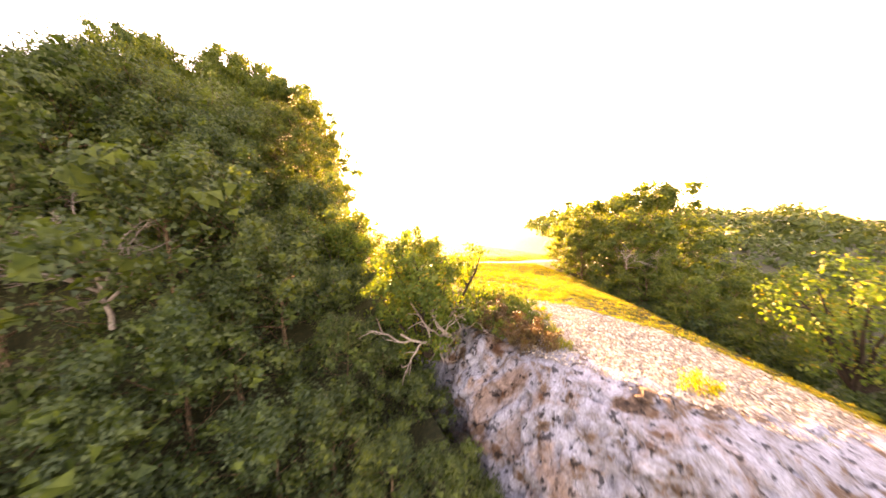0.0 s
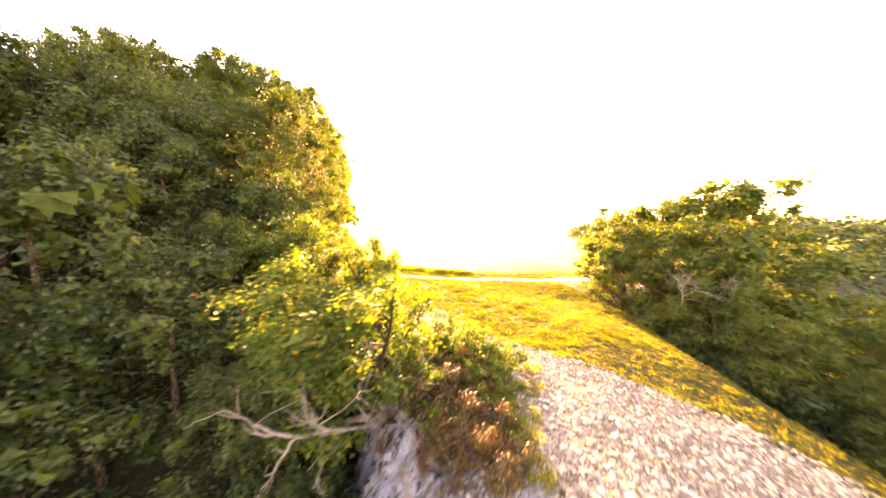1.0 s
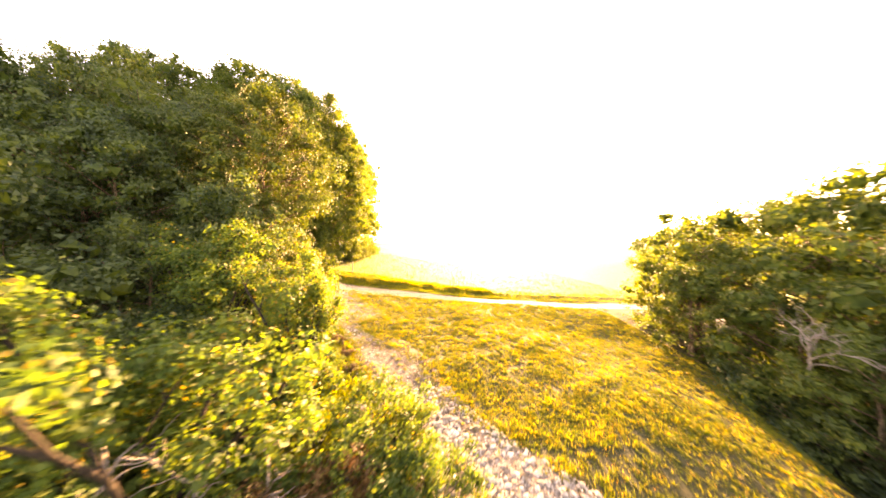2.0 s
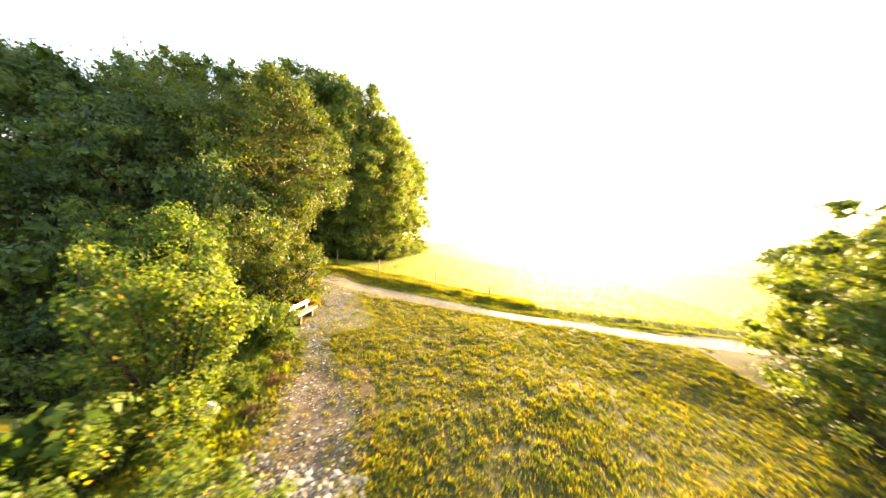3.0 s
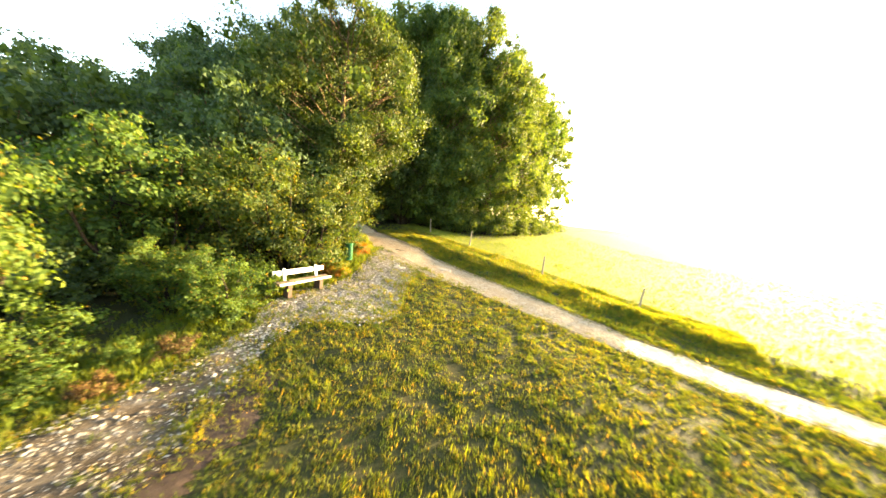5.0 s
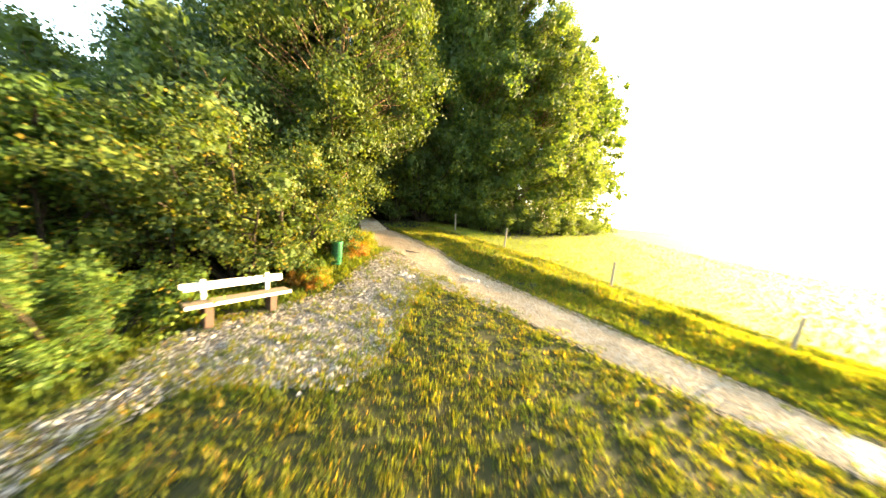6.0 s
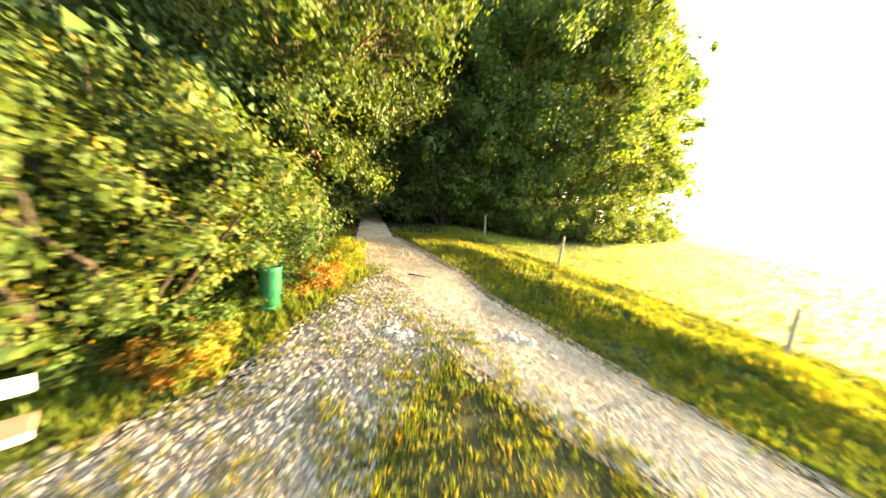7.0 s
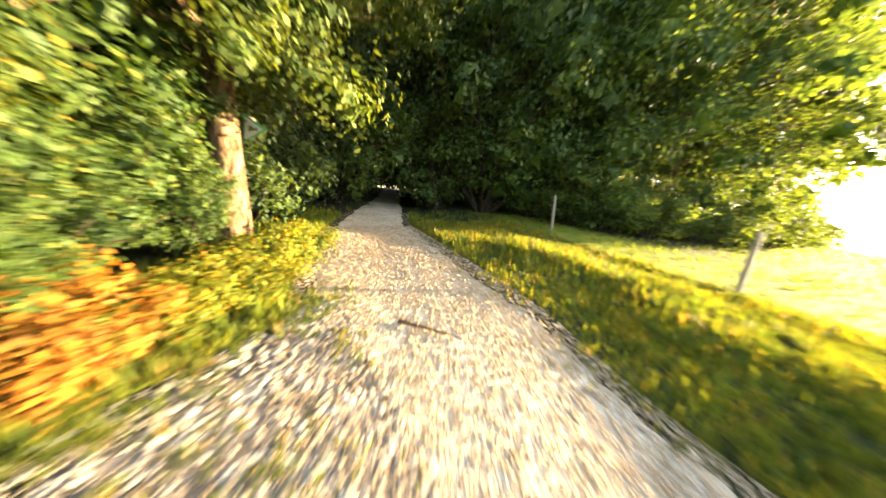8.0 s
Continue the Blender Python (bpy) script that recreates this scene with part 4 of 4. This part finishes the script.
def scatter_grass():
    rng = np.random.default_rng(91)
    # short turf of the hilltop
    n = 224000
    k = n // 8
    x, y = rng.uniform(-12, 15, k), rng.uniform(-9, 22.5, k)
    lawn = np.arange(k) < 0.6 * k
    x, y = np.where(lawn, rng.uniform(-6, 15, k), x), np.where(lawn, rng.uniform(2.5, 18.8, k), y)
    strip = np.arange(k) >= 0.86 * k
    x, y = np.where(strip, rng.uniform(1.0, 11.0, k), x), np.where(strip, rng.uniform(-9, 5, k), y)
    # tussocks: eight tufts to each, of one height
    tussock = np.repeat(rng.uniform(0.45, 1.5, k), 8)
    x, y = np.repeat(x, 8) + rng.normal(0, 0.065, n), np.repeat(y, 8) + rng.normal(0, 0.065, n)
    road, path = inside(ROAD_POLY, x, y), inside(PATH_POLY, x, y) | inside(BARE_L + BARE_R[::-1], x, y)
    clump = wave(x, y, 0.5, 1) * 0.6 + wave(x, y, 1.7, 5) * 0.5
    near_edge = ~path & ~road
    away = np.full(n, 9.0)
    for px, py in along(PATH_R, 160)[45:]:
        away = np.minimum(away, np.hypot(x - px, y - py))
    for px, py in along(PATH_L, 160)[50:125]:
        away = np.minimum(away, 0.1 + np.hypot(x - px, y - py))
    creep = np.exp(-away / 0.85) * np.where(y > 12.5, 1.9, np.where(y > 8.5, 2.3, 1.5)) + 0.9 * wave(x, y, 0.16, 3) + 0.6 * clump
    thin = path & (y > 3) & (creep > 0.72)
    rock = (outside(x, y) > 0) | ((y < 1.5) & (x < 2.0) & (x + 0.55 * y < 1.2) & (clump < 0.75))
    keep = ((near_edge & (clump > -0.75)) | thin) & ~((y < 2.5) & rock)
    keep &= outside(x, y) <= np.where(x > 5, 1.8, 0.2)
    x, y, c, tussock = x[keep], y[keep], clump[keep], tussock[keep]
    tall = np.clip((0.085 + 0.04 * c) * tussock + rng.normal(0, 0.015, len(x)), 0.03, 0.22)
    tall += 0.1 * np.exp(-(((y - 22.6) / 1.2) ** 2))
    tufts("turf", x, y, tall, 3, GRASS, "short dry yellow-green turf with straw-coloured patches", 11, 0.011)
    # the bank and the meadow beyond the road
    n = 60000
    y = 20.5 + 34 * rng.uniform(0, 1, n) ** 2.0
    x = rng.uniform(-16, 26, n)
    bank = np.arange(n) < 34000
    x, y = np.where(bank, rng.uniform(-14, 7, n), x), np.where(bank, rng.uniform(20.3, 24.4, n) + 0.14 * np.clip(x + 5, 0, 9), y)
    keep = ~inside(ROAD_POLY, x, y) & (~bank | (wave(x, y, 0.55, 6) + 0.6 * wave(x, y, 0.2, 2) > -0.75))
    x, y, bank = x[keep], y[keep], bank[keep]
    tall = 0.16 + 0.07 * wave(x, y, 1.3, 2) + rng.normal(0, 0.02, len(x)) + 0.1 * np.exp(-(((y - 23.2) / 1.0) ** 2))
    tall = np.clip(np.where(bank, tall * (0.85 + 0.45 * wave(x, y, 0.6, 9)), tall), 0.05, 0.4)
    tufts("bank_grass", x[bank], y[bank], tall[bank], 4, GRASS, "rough olive grass with straw on the roadside bank", 18, 0.014)
    x, y, tall = x[~bank], y[~bank], tall[~bank]
    tufts("meadow_grass", x, y, tall, 4, GRASS_TALL, "long bright grass on the bank and the meadow beyond the road", 12, 0.009)
    # tufts that creep over the edges of road and path
    n = 21000
    edge = np.concatenate([along(PATH_L, 300)[60:], along(PATH_R, 300), along(ROAD_L[4:], 300), along(ROAD_R[4:], 300)])
    p = edge[rng.integers(0, len(edge), n)]
    x, y = p[:, 0] + rng.normal(0, 0.22, n), p[:, 1] + rng.normal(0, 0.22, n)
    keep = (wave(x, y, 0.45, 7) > -0.2) & (x < 16) & (outside(x, y) <= 0)
    tufts("edge_grass", x[keep], y[keep], rng.uniform(0.05, 0.13, keep.sum()), 5, GRASS, "tufts of dry grass creeping over the gravel's edges", 14, 0.01, 0.02)
    # loose tufts that grow in the gravel where path and road meet
    n = 3200
    x, y = rng.uniform(-9.5, -3.0, n), rng.uniform(11.0, 19.6, n)
    keep = (inside(PATH_POLY, x, y) | (y < 19.0)) & (inside(PATH_POLY, x, y) | inside(ROAD_POLY, x, y)) & (0.8 * wave(x, y, 0.5, 4) + 0.5 * wave(x, y, 0.17, 9) + rng.uniform(-0.7, 0.7, n) + 0.2 * (x + 6.0) > 0.2)
    x, y = np.repeat(x[keep], 5), np.repeat(y[keep], 5)
    x, y = x + rng.normal(0, 0.05, len(x)), y + rng.normal(0, 0.05, len(y))
    tufts("gravel_grass", x, y, rng.uniform(0.05, 0.12, len(x)), 5, GRASS, "loose golden-green grass tufts growing in the gravel", 17, 0.01, 0.015)
    # rough growth at the feet of the shrubs
    n = 11000
    t = rng.uniform(0, 1, n)
    line = along([(-4.0, 1.5), (-4.6, 5), (-5.2, 8), (-6.6, 10), (-8.0, 11.5), (-8.2, 14), (-8.6, 16), (-10.2, 18), (-12.5, 18.6), (-15, 19.6)], 400)
    p = line[(t * 399).astype(int)]
    x, y = p[:, 0] + rng.normal(0, 0.7, n), p[:, 1] + rng.normal(0, 0.5, n)
    keep = ~inside(PATH_POLY, x, y) & ~inside(ROAD_POLY, x, y) & (outside(x, y) <= 0)
    tufts("rough_grass", x[keep], y[keep], rng.uniform(0.07, 0.24, keep.sum()), 5, GRASS_TALL, "rough grass and weeds at the feet of the shrubs", 13, 0.014)


scatter_grass()


# ---- things ----
def plain_mat(name, col, rough=0.6, metal=0.0, wear=0.25, scale=14.0, grain=None):
    m, nt, out = material(name)
    c = nt.nodes.new("ShaderNodeTexCoord")
    src = c.outputs["Object"]
    if grain:
        mp = nt.nodes.new("ShaderNodeMapping")
        mp.inputs["Scale"].default_value = grain
        nt.links.new(src, mp.inputs[0])
        src = mp.outputs[0]
    f = noise_out(nt, scale, 6.0, 0.65, src)
    dark = tuple(v * (1 - wear) for v in col)
    p = node(nt, "ShaderNodeBsdfPrincipled", Roughness=rough, Metallic=metal)
    nt.links.new(ramp(nt, f, [(0.3, dark), (0.65, col)]), p.inputs["Base Color"])
    b = node(nt, "ShaderNodeBump", Strength=0.35, Distance=0.01)
    nt.links.new(f, b.inputs["Height"])
    nt.links.new(b.outputs[0], p.inputs["Normal"])
    nt.links.new(p.outputs[0], out.inputs[0])
    return m


WHITE_PAINT = plain_mat("white_paint", (0.8, 0.78, 0.74), 0.55, 0, 0.18, 9.0, (1, 6, 6))
BENCH_WOOD = plain_mat("bench_wood", (0.25, 0.165, 0.1), 0.8, 0, 0.6, 12.0, (1, 9, 9))
LEG_STONE = plain_mat("bench_leg", (0.07, 0.037, 0.023), 0.85, 0, 0.4)
GREEN_METAL = plain_mat("green_enamel", (0.01, 0.16, 0.055), 0.3, 0.15, 0.3)
DARK_HOLE = plain_mat("dark_inside", (0.012, 0.02, 0.014), 0.8, 0, 0.2)
POST_WOOD = plain_mat("fence_wood", (0.3, 0.24, 0.17), 0.85, 0, 0.5, 18.0, (6, 6, 1))
SIGN_GREEN = plain_mat("sign_green", (0.03, 0.25, 0.12), 0.4, 0, 0.15)
# white panel greyed: the shade it hangs in is put into the colour
SIGN_SHADED_WHITE = plain_mat("sign_shaded_white", (0.42, 0.47, 0.44), 0.4, 0, 0.12)


def box(size, at=(0, 0, 0), bevel=0.008, turn=None):
    bm = bmesh.new()
    bmesh.ops.create_cube(bm, size=1.0)
    bmesh.ops.scale(bm, vec=size, verts=bm.verts)
    if bevel:
        bmesh.ops.bevel(bm, geom=bm.edges[:], offset=bevel, segments=2, affect="EDGES", profile=0.6)
    m = Matrix.Translation(at) @ (turn or Matrix())
    bmesh.ops.transform(bm, matrix=m, verts=bm.verts)
    return bm


def build_bench():
    root = tagged(new("bench"), "wooden park bench with white back rail and weathered seat plank", "bench")
    x, y = -6.86, 12.66
    part("seat", box((2.02, 0.36, 0.065), (0, -0.2, 0.445), 0.012), BENCH_WOOD, root, "weathered brown seat plank")
    part("seat_edge", box((2.02, 0.03, 0.066), (0, -0.397, 0.445), 0.006), WHITE_PAINT, root, "white front edge of the seat")
    part("backrest", box((1.98, 0.045, 0.175), (0, 0.075, 0.735), 0.008, pose(0, 0, 0, -8)), WHITE_PAINT, root, "white painted back rail")
    for sx in (-0.62, 0.62):
        part("back_post", box((0.085, 0.05, 0.46), (sx, 0.02, 0.66), 0.006, pose(0, 0, 0, -8)), WHITE_PAINT, root, "white painted upright")
        part("leg", box((0.15, 0.3, 0.5), (sx, -0.19, 0.165), 0.012), LEG_STONE, root, "brown block leg")
    root.matrix_basis = pose(x, y, float(land(x, y)) + 0.05, 0, 0, 99.4)


build_bench()


def build_bin():
    root = tagged(new("litter_bin"), "green perforated metal litter bin beside the gravel road", "litter bin")
    r, h, around, up = 0.19, 0.86, 48, 34
    ang = np.linspace(0, 2 * np.pi, around, endpoint=False)
    z = np.linspace(0.06, h, up)
    v = np.stack([np.stack([np.cos(ang) * r, np.sin(ang) * r, np.full(around, q)], -1) for q in z]).reshape(-1, 3)
    idx = np.arange(up * around).reshape(up, around)
    nxt = np.roll(idx, -1, axis=1)
    f = np.stack([idx[:-1], nxt[:-1], nxt[1:], idx[1:]], -1)
    hole = np.zeros(f.shape[:2], bool)
    hole[2:-2:2, ::2] = True
    hole[3:-2:2, 1::2] = True
    body = np_mesh("body", v, f[~hole], GREEN_METAL, True)
    body = child("body", body, root)
    bm = bmesh.new()
    bmesh.ops.create_cone(bm, cap_ends=True, segments=40, radius1=r - 0.012, radius2=r - 0.012, depth=h - 0.1, matrix=Matrix.Translation((0, 0, h / 2)))
    part("liner", bm, DARK_HOLE, root, "dark inner liner", True)
    for q, rr, d in ((h, r + 0.012, 0.035), (0.07, r + 0.006, 0.05)):
        bm = bmesh.new()
        bmesh.ops.create_cone(bm, cap_ends=False, segments=40, radius1=rr, radius2=rr, depth=d, matrix=Matrix.Translation((0, 0, q)))
        bmesh.ops.solidify(bm, geom=bm.faces[:], thickness=0.014)
        part("rim" if q > 0.5 else "base_ring", bm, GREEN_METAL, body, "", True)
    part("post", box((0.06, 0.06, 1.0), (-0.225, 0, 0.45), 0.006), GREEN_METAL, root, "green support post")
    root.matrix_basis = pose(-8.72, 15.86, float(land(-8.72, 15.86)) - 0.01, 0, 0, 0)


build_bin()


def build_fence():
    for i, (x, y, h, lx, ly) in enumerate(((-12.4, 26.6, 1.2, 9, 2), (-7.6, 25.65, 1.18, 3, 2), (-1.72, 24.9, 1.14, 2, -3), (3.3, 24.7, 1.08, 4, 2))):
        root = tagged(new("fence_post"), "grey weathered wooden fence post in the meadow grass", "fence post", "fence posts along the meadow")
        bm = bmesh.new()
        bmesh.ops.create_cone(bm, cap_ends=True, segments=10, radius1=0.055, radius2=0.045, depth=h + 0.3, matrix=Matrix.Translation((0, 0, (h - 0.3) / 2)))
        bmesh.ops.bevel(bm, geom=[e for e in bm.edges if e.verts[0].co.z > h * 0.9 and e.verts[1].co.z > h * 0.9], offset=0.012, segments=1, affect="EDGES")
        stake = part("post", bm, POST_WOOD, root)
        part("wire_clip", box((0.03, 0.02, 0.05), (0, -0.05, h * 0.8), 0.003), DARK_HOLE, stake, "dark wire clip")
        root.matrix_basis = pose(x, y, float(land(x, y)), lx, ly, 30 * i)


build_fence()


def boulder(name, seed, size, flat, mat, label, category="stone"):
    """An angular block: a rough lump cut by a few planes."""
    rng = np.random.default_rng(seed)
    bm = bmesh.new()
    bmesh.ops.create_icosphere(bm, subdivisions=2, radius=1.0)
    for _ in range(13):
        n = Vector(rand_dirs(rng, 1)[0])
        d = rng.uniform(0.38, 0.8)
        for v in bm.verts:
            over = v.co.dot(n) - d
            if over > 0:
                v.co -= n * over
    for v in bm.verts:
        k = 1 + 0.1 * noise.noise(v.co * 3 + n * 5)
        v.co = Vector((v.co.x * size * k, v.co.y * size * 0.72 * k, v.co.z * size * flat * k))
    me = bpy.data.meshes.new(name)
    bm.to_mesh(me)
    bm.free()
    me.materials.append(mat)
    return tagged(new(name, me), label, category)


def lay_stones():
    rng = np.random.default_rng(123)
    kinds = [boulder("limestone_block", 60 + i, 0.1, 0.5, STONE, "pale angular limestone block half sunk in the gravel") for i in range(4)]
    spots = []
    for cx, cy, sx, sy, n in ((-7.05, 17.75, 0.2, 0.13, 14), (-5.85, 19.78, 0.16, 0.06, 9), (-5.35, 20.0, 0.22, 0.06, 10), (-6.2, 12.3, 0.08, 0.7, 9), (-4.1, 13.3, 0.45, 0.35, 9), (-3.6, 7.6, 0.5, 0.9, 7), (-2.2, 6.0, 0.6, 0.8, 7), (-5.95, 18.9, 0.1, 0.1, 2)):
        spots += [(cx + rng.normal(0, sx), cy + rng.normal(0, sy)) for _ in range(n)]
    for i, (x, y) in enumerate(spots):
        m = pose(x, y, float(land(x, y)) + 0.02, rng.uniform(-12, 12), rng.uniform(-12, 12), rng.uniform(0, 360)) @ Matrix.Scale(rng.uniform(0.6, 1.6) if y > 17 else rng.uniform(0.4, 1.0), 4)
        if i < 4:
            kinds[i].matrix_basis = m
            kinds[i]["group"] = "limestone blocks in the gravel"
        else:
            copy_thing(kinds[i % 4], Matrix()).matrix_basis = m


lay_stones()


def lay_slabs():
    """Broken slabs along the lip of the rock."""
    rng = np.random.default_rng(44)
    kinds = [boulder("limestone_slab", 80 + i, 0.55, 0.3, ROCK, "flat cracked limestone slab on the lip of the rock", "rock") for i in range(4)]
    lip = along([(-3.6, -5.6), (-1.8, -7.0), (0.4, -7.9), (2.6, -8.8), (4.4, -9.6)], 22)
    for i, (x, y) in enumerate(lip):
        x, y = x + rng.normal(0, 0.35), y + rng.normal(0, 0.3)
        m = pose(x, y, float(land(x, y)) - 0.02, rng.uniform(-7, 7), rng.uniform(-7, 7), rng.uniform(0, 360)) @ Matrix.Scale(rng.uniform(0.45, 1.2), 4)
        if i < 4:
            kinds[i].matrix_basis = m
            kinds[i]["group"] = "slabs on the rock's lip"
        else:
            copy_thing(kinds[i % 4], Matrix()).matrix_basis = m


lay_slabs()
block = boulder("boulder", 91, 0.34, 1.0, STONE, "pale limestone boulder among the shrubs beside the footpath", "rock")
block.matrix_basis = pose(-4.94, 6.17, float(land(-4.94, 6.17)) + 0.28, 0, 8, 30)


def bare(name, seed, starts, mat, label, category, depth=3, wander=0.22):
    """Leafless wood: each start is (point, direction, length, radius)."""
    rng = np.random.default_rng(seed)
    lines = []

    def limb(p, d, ln, r, level):
        pts = bent(rng, p, d, ln, 7, wander, wander * 0.09)
        lines.append((pts, r * np.linspace(1, 0.3, 8)))
        if level:
            for j in (2, 4, 5, 6):
                dd = pts[j + 1] - pts[j]
                dd = dd / np.linalg.norm(dd) + rng.normal(0, 0.6, 3)
                limb(pts[j], dd, ln * rng.uniform(0.35, 0.6), r * 0.5, level - 1)

    for p, d, ln, r in starts:
        limb(p, d, ln, r, depth)
    v, f = tube(lines)
    return tagged(new(name, np_mesh(name, v, f, mat, True)), label, category)


ob = bare("dead_tree", 7, [((0, 0, -0.3), (0.05, -0.1, 1), 5.0, 0.13), ((0, 0, 1.2), (0.7, -0.3, 0.8), 4.2, 0.09), ((0, 0, 1.5), (-0.8, -0.2, 0.9), 4.2, 0.09), ((0, 0, 2.2), (0.3, 0.3, 1), 3.8, 0.07)], DEADWOOD, "bare bleached dead tree among the green trees", "tree")
ob.matrix_basis = pose(-19.6, 5.2, -1.5) @ Matrix.Scale(0.8, 4)
copy_thing(ob, pose(13.4, 4.0, -1.9, 0, 0, 40) @ Matrix.Scale(0.5, 4))
copy_thing(ob, pose(16.0, 2.8, -1.9, 0, 0, 200) @ Matrix.Scale(0.45, 4))
ob = bare("dead_shrub", 17, [((0, 0, -0.3), (-0.9, -0.25, 0.3), 3.2, 0.1), ((0, 0, -0.2), (-0.6, -0.9, 0.15), 2.6, 0.08), ((0.1, 0.1, -0.2), (-0.3, 0.2, 0.9), 2.2, 0.08), ((0, 0, -0.2), (-1, 0.4, 0.5), 3.0, 0.07)], DEADWOOD, "bare twisted dry branches rooted at the cliff's rim", "shrub", 2)
ob.matrix_basis = pose(-6.0, 1.0, -2.8) @ Matrix.Scale(1.15, 4)
ob = copy_thing(ob, pose(-4.9, 1.7, -2.75, 0, 0, 70) @ Matrix.Scale(0.7, 4))
ob = bare("fallen_stick", 27, [((-0.34, 0, 0.02), (1, 0.03, 0.0), 0.68, 0.03)], TWIG, "dark fallen stick lying on the gravel road", "stick", 0, 0.07)
ob.matrix_basis = pose(-8.8, 19.555, float(land(-8.8, 19.555)) + 0.035, 0, 5, 33.4)

dock = bush("rust_weed", 71, 0.55, 0.4, 1300, 0.06, 0.14, LEAF_RUST, "rust-orange withering weeds at the roadside", 9, 0.05, core=0)
plant(dock, [(-7.75, 14.5, 0, -0.95), (-8.1, 14.3, 40, -0.85), (-7.6, 14.85, 90, -0.97), (-8.05, 14.8, 200, -0.82), (-8.35, 14.65, 150, -0.75), (-9.3, 16.6, 140, -0.2), (-9.2, 16.9, 60, -0.3), (-9.5, 16.9, 290, -0.15), (-9.7, 17.2, 330, -0.15), (-9.35, 17.15, 160, -0.3), (-9.9, 16.9, 250, 0.0)], "rust-coloured weeds at the roadside")
weed = bush("yellow_weed", 73, 0.6, 0.35, 1100, 0.052, 0.14, LEAF_GOLD, "yellow-gold leafy weed beside the gravel", 10, 0.05, core=0)
plant(weed, [(-2.7, -2.1, 130, -2.1), (-3.1, -2.9, 40, -2.2), (-2.2, -1.2, 300, -2.1), (-1.1, -0.1, 220, -2.15), (-0.3, 0.9, 80, -2.2), (-0.75, -6.45, 0, -2.4, -3.35, 1.15), (-9.6, 17.45, 50, -0.3), (-9.9, 17.5, 10, -0.2), (-10.2, 17.7, 200, -0.1), (-10.1, 18.0, 60, -0.22), (-10.6, 17.9, 120, -0.05), (-10.9, 18.2, 240, 0.0), (-11.3, 18.2, 290, 0.1), (-11.5, 18.6, 340, 0.1), (-10.6, 18.3, 100, -0.1), (-12.0, 18.8, 160, 0.2), (-8.0, 15.0, 220, -0.75), (-7.7, 14.7, 100, -0.85), (-8.3, 14.85, 10, -0.7), (-9.0, 16.25, 50, -0.4)], "leafy weeds beside the gravel")

dry = bush("dry_shrub", 79, 0.9, 0.8, 2800, 0.068, 0.17, LEAF_DRY, "low withered brown-green shrub on the cliff's rim", 12, 0.03, core=0)
plant(dry, [(-4.2, -1.6, 0, -1.4), (-3.9, -2.7, 70, -1.6), (-4.7, -0.4, 140, -1.3), (-3.9, 0.3, 210, -1.3), (-3.3, -1.4, 280, -1.7), (-3.4, 1.3, 330, -1.3), (-4.7, -2.2, 120, -1.9), (-5.0, 1.0, 300, -1.5), (-2.6, 0.2, 20, -1.8), (-4.5, 7.9, 90, -1.65), (-5.1, 9.1, 190, -1.45), (-4.0, 6.6, 250, -1.8)], "withered shrubs on the rim")


def build_sign():
    root = tagged(new("reserve_sign"), "triangular white sign with green border fixed to the oak trunk", "sign")
    part("bracket", box((0.05, 0.16, 0.4), (-0.08, 0.06, 0.02), 0.006), POST_WOOD, root, "wooden batten behind the sign")
    for name, r, y, mat, label in (("border", 0.3, -0.03, SIGN_GREEN, "green border plate"), ("panel", 0.235, -0.042, SIGN_SHADED_WHITE, "triangular panel, its white greyed as in shade"), ("emblem", 0.07, -0.05, DARK_HOLE, "dark emblem")):
        bm = bmesh.new()
        bmesh.ops.create_cone(bm, cap_ends=True, segments=3, radius1=r, radius2=r, depth=0.014, matrix=Matrix.Translation((0, y, 0)) @ pose(0, 0, 0, 90, 0, 0) @ pose(0, 0, 0, 0, 0, -90))
        bmesh.ops.bevel(bm, geom=bm.edges[:], offset=0.004, segments=1, affect="EDGES")
        plate = part(name, bm, mat, plate if name == "emblem" else root, label)
    root.matrix_basis = pose(-13.0, 18.02, 1.62, 0, 0, 50)


build_sign()


# ---- single stones of the path ----
def lay_path_stones():
    """The larger stones bedded in the path, each one a piece of it."""
    rng = np.random.default_rng(321)
    shapes = []
    for _ in range(8):
        bm = bmesh.new()
        for d in rand_dirs(rng, 13):
            bm.verts.new(Vector(d) * rng.uniform(0.75, 1.0))
        hull = bmesh.ops.convex_hull(bm, input=bm.verts[:])
        bmesh.ops.delete(bm, geom=[g for g in hull["geom_interior"] if isinstance(g, bmesh.types.BMVert)], context="VERTS")
        me = bpy.data.meshes.new("stone")
        bm.to_mesh(me)
        bm.free()
        me.materials.append(STONE)
        shapes.append(me)
    count = 0
    while count < 280:
        if count < 190:
            x, y = rng.uniform(-3.2, 3.8), rng.uniform(-8.5, 4.5)
        else:
            x, y = rng.uniform(-7.5, -3.0), rng.uniform(5.0, 17.5)
        if not inside(PATH_POLY, np.array([x]), np.array([y]))[0]:
            continue
        s = rng.uniform(0.05, 0.13) if count < 190 else rng.uniform(0.03, 0.08)
        ob = child("stone", shapes[count % 8], footpath)
        ob.matrix_basis = pose(x, y, float(land(x, y)) + 0.025 + 0.1 * s, rng.uniform(-15, 15), rng.uniform(-15, 15), rng.uniform(0, 360)) @ Matrix.Diagonal((s, s * rng.uniform(0.6, 0.9), s * rng.uniform(0.35, 0.55), 1))
        count += 1


lay_path_stones()
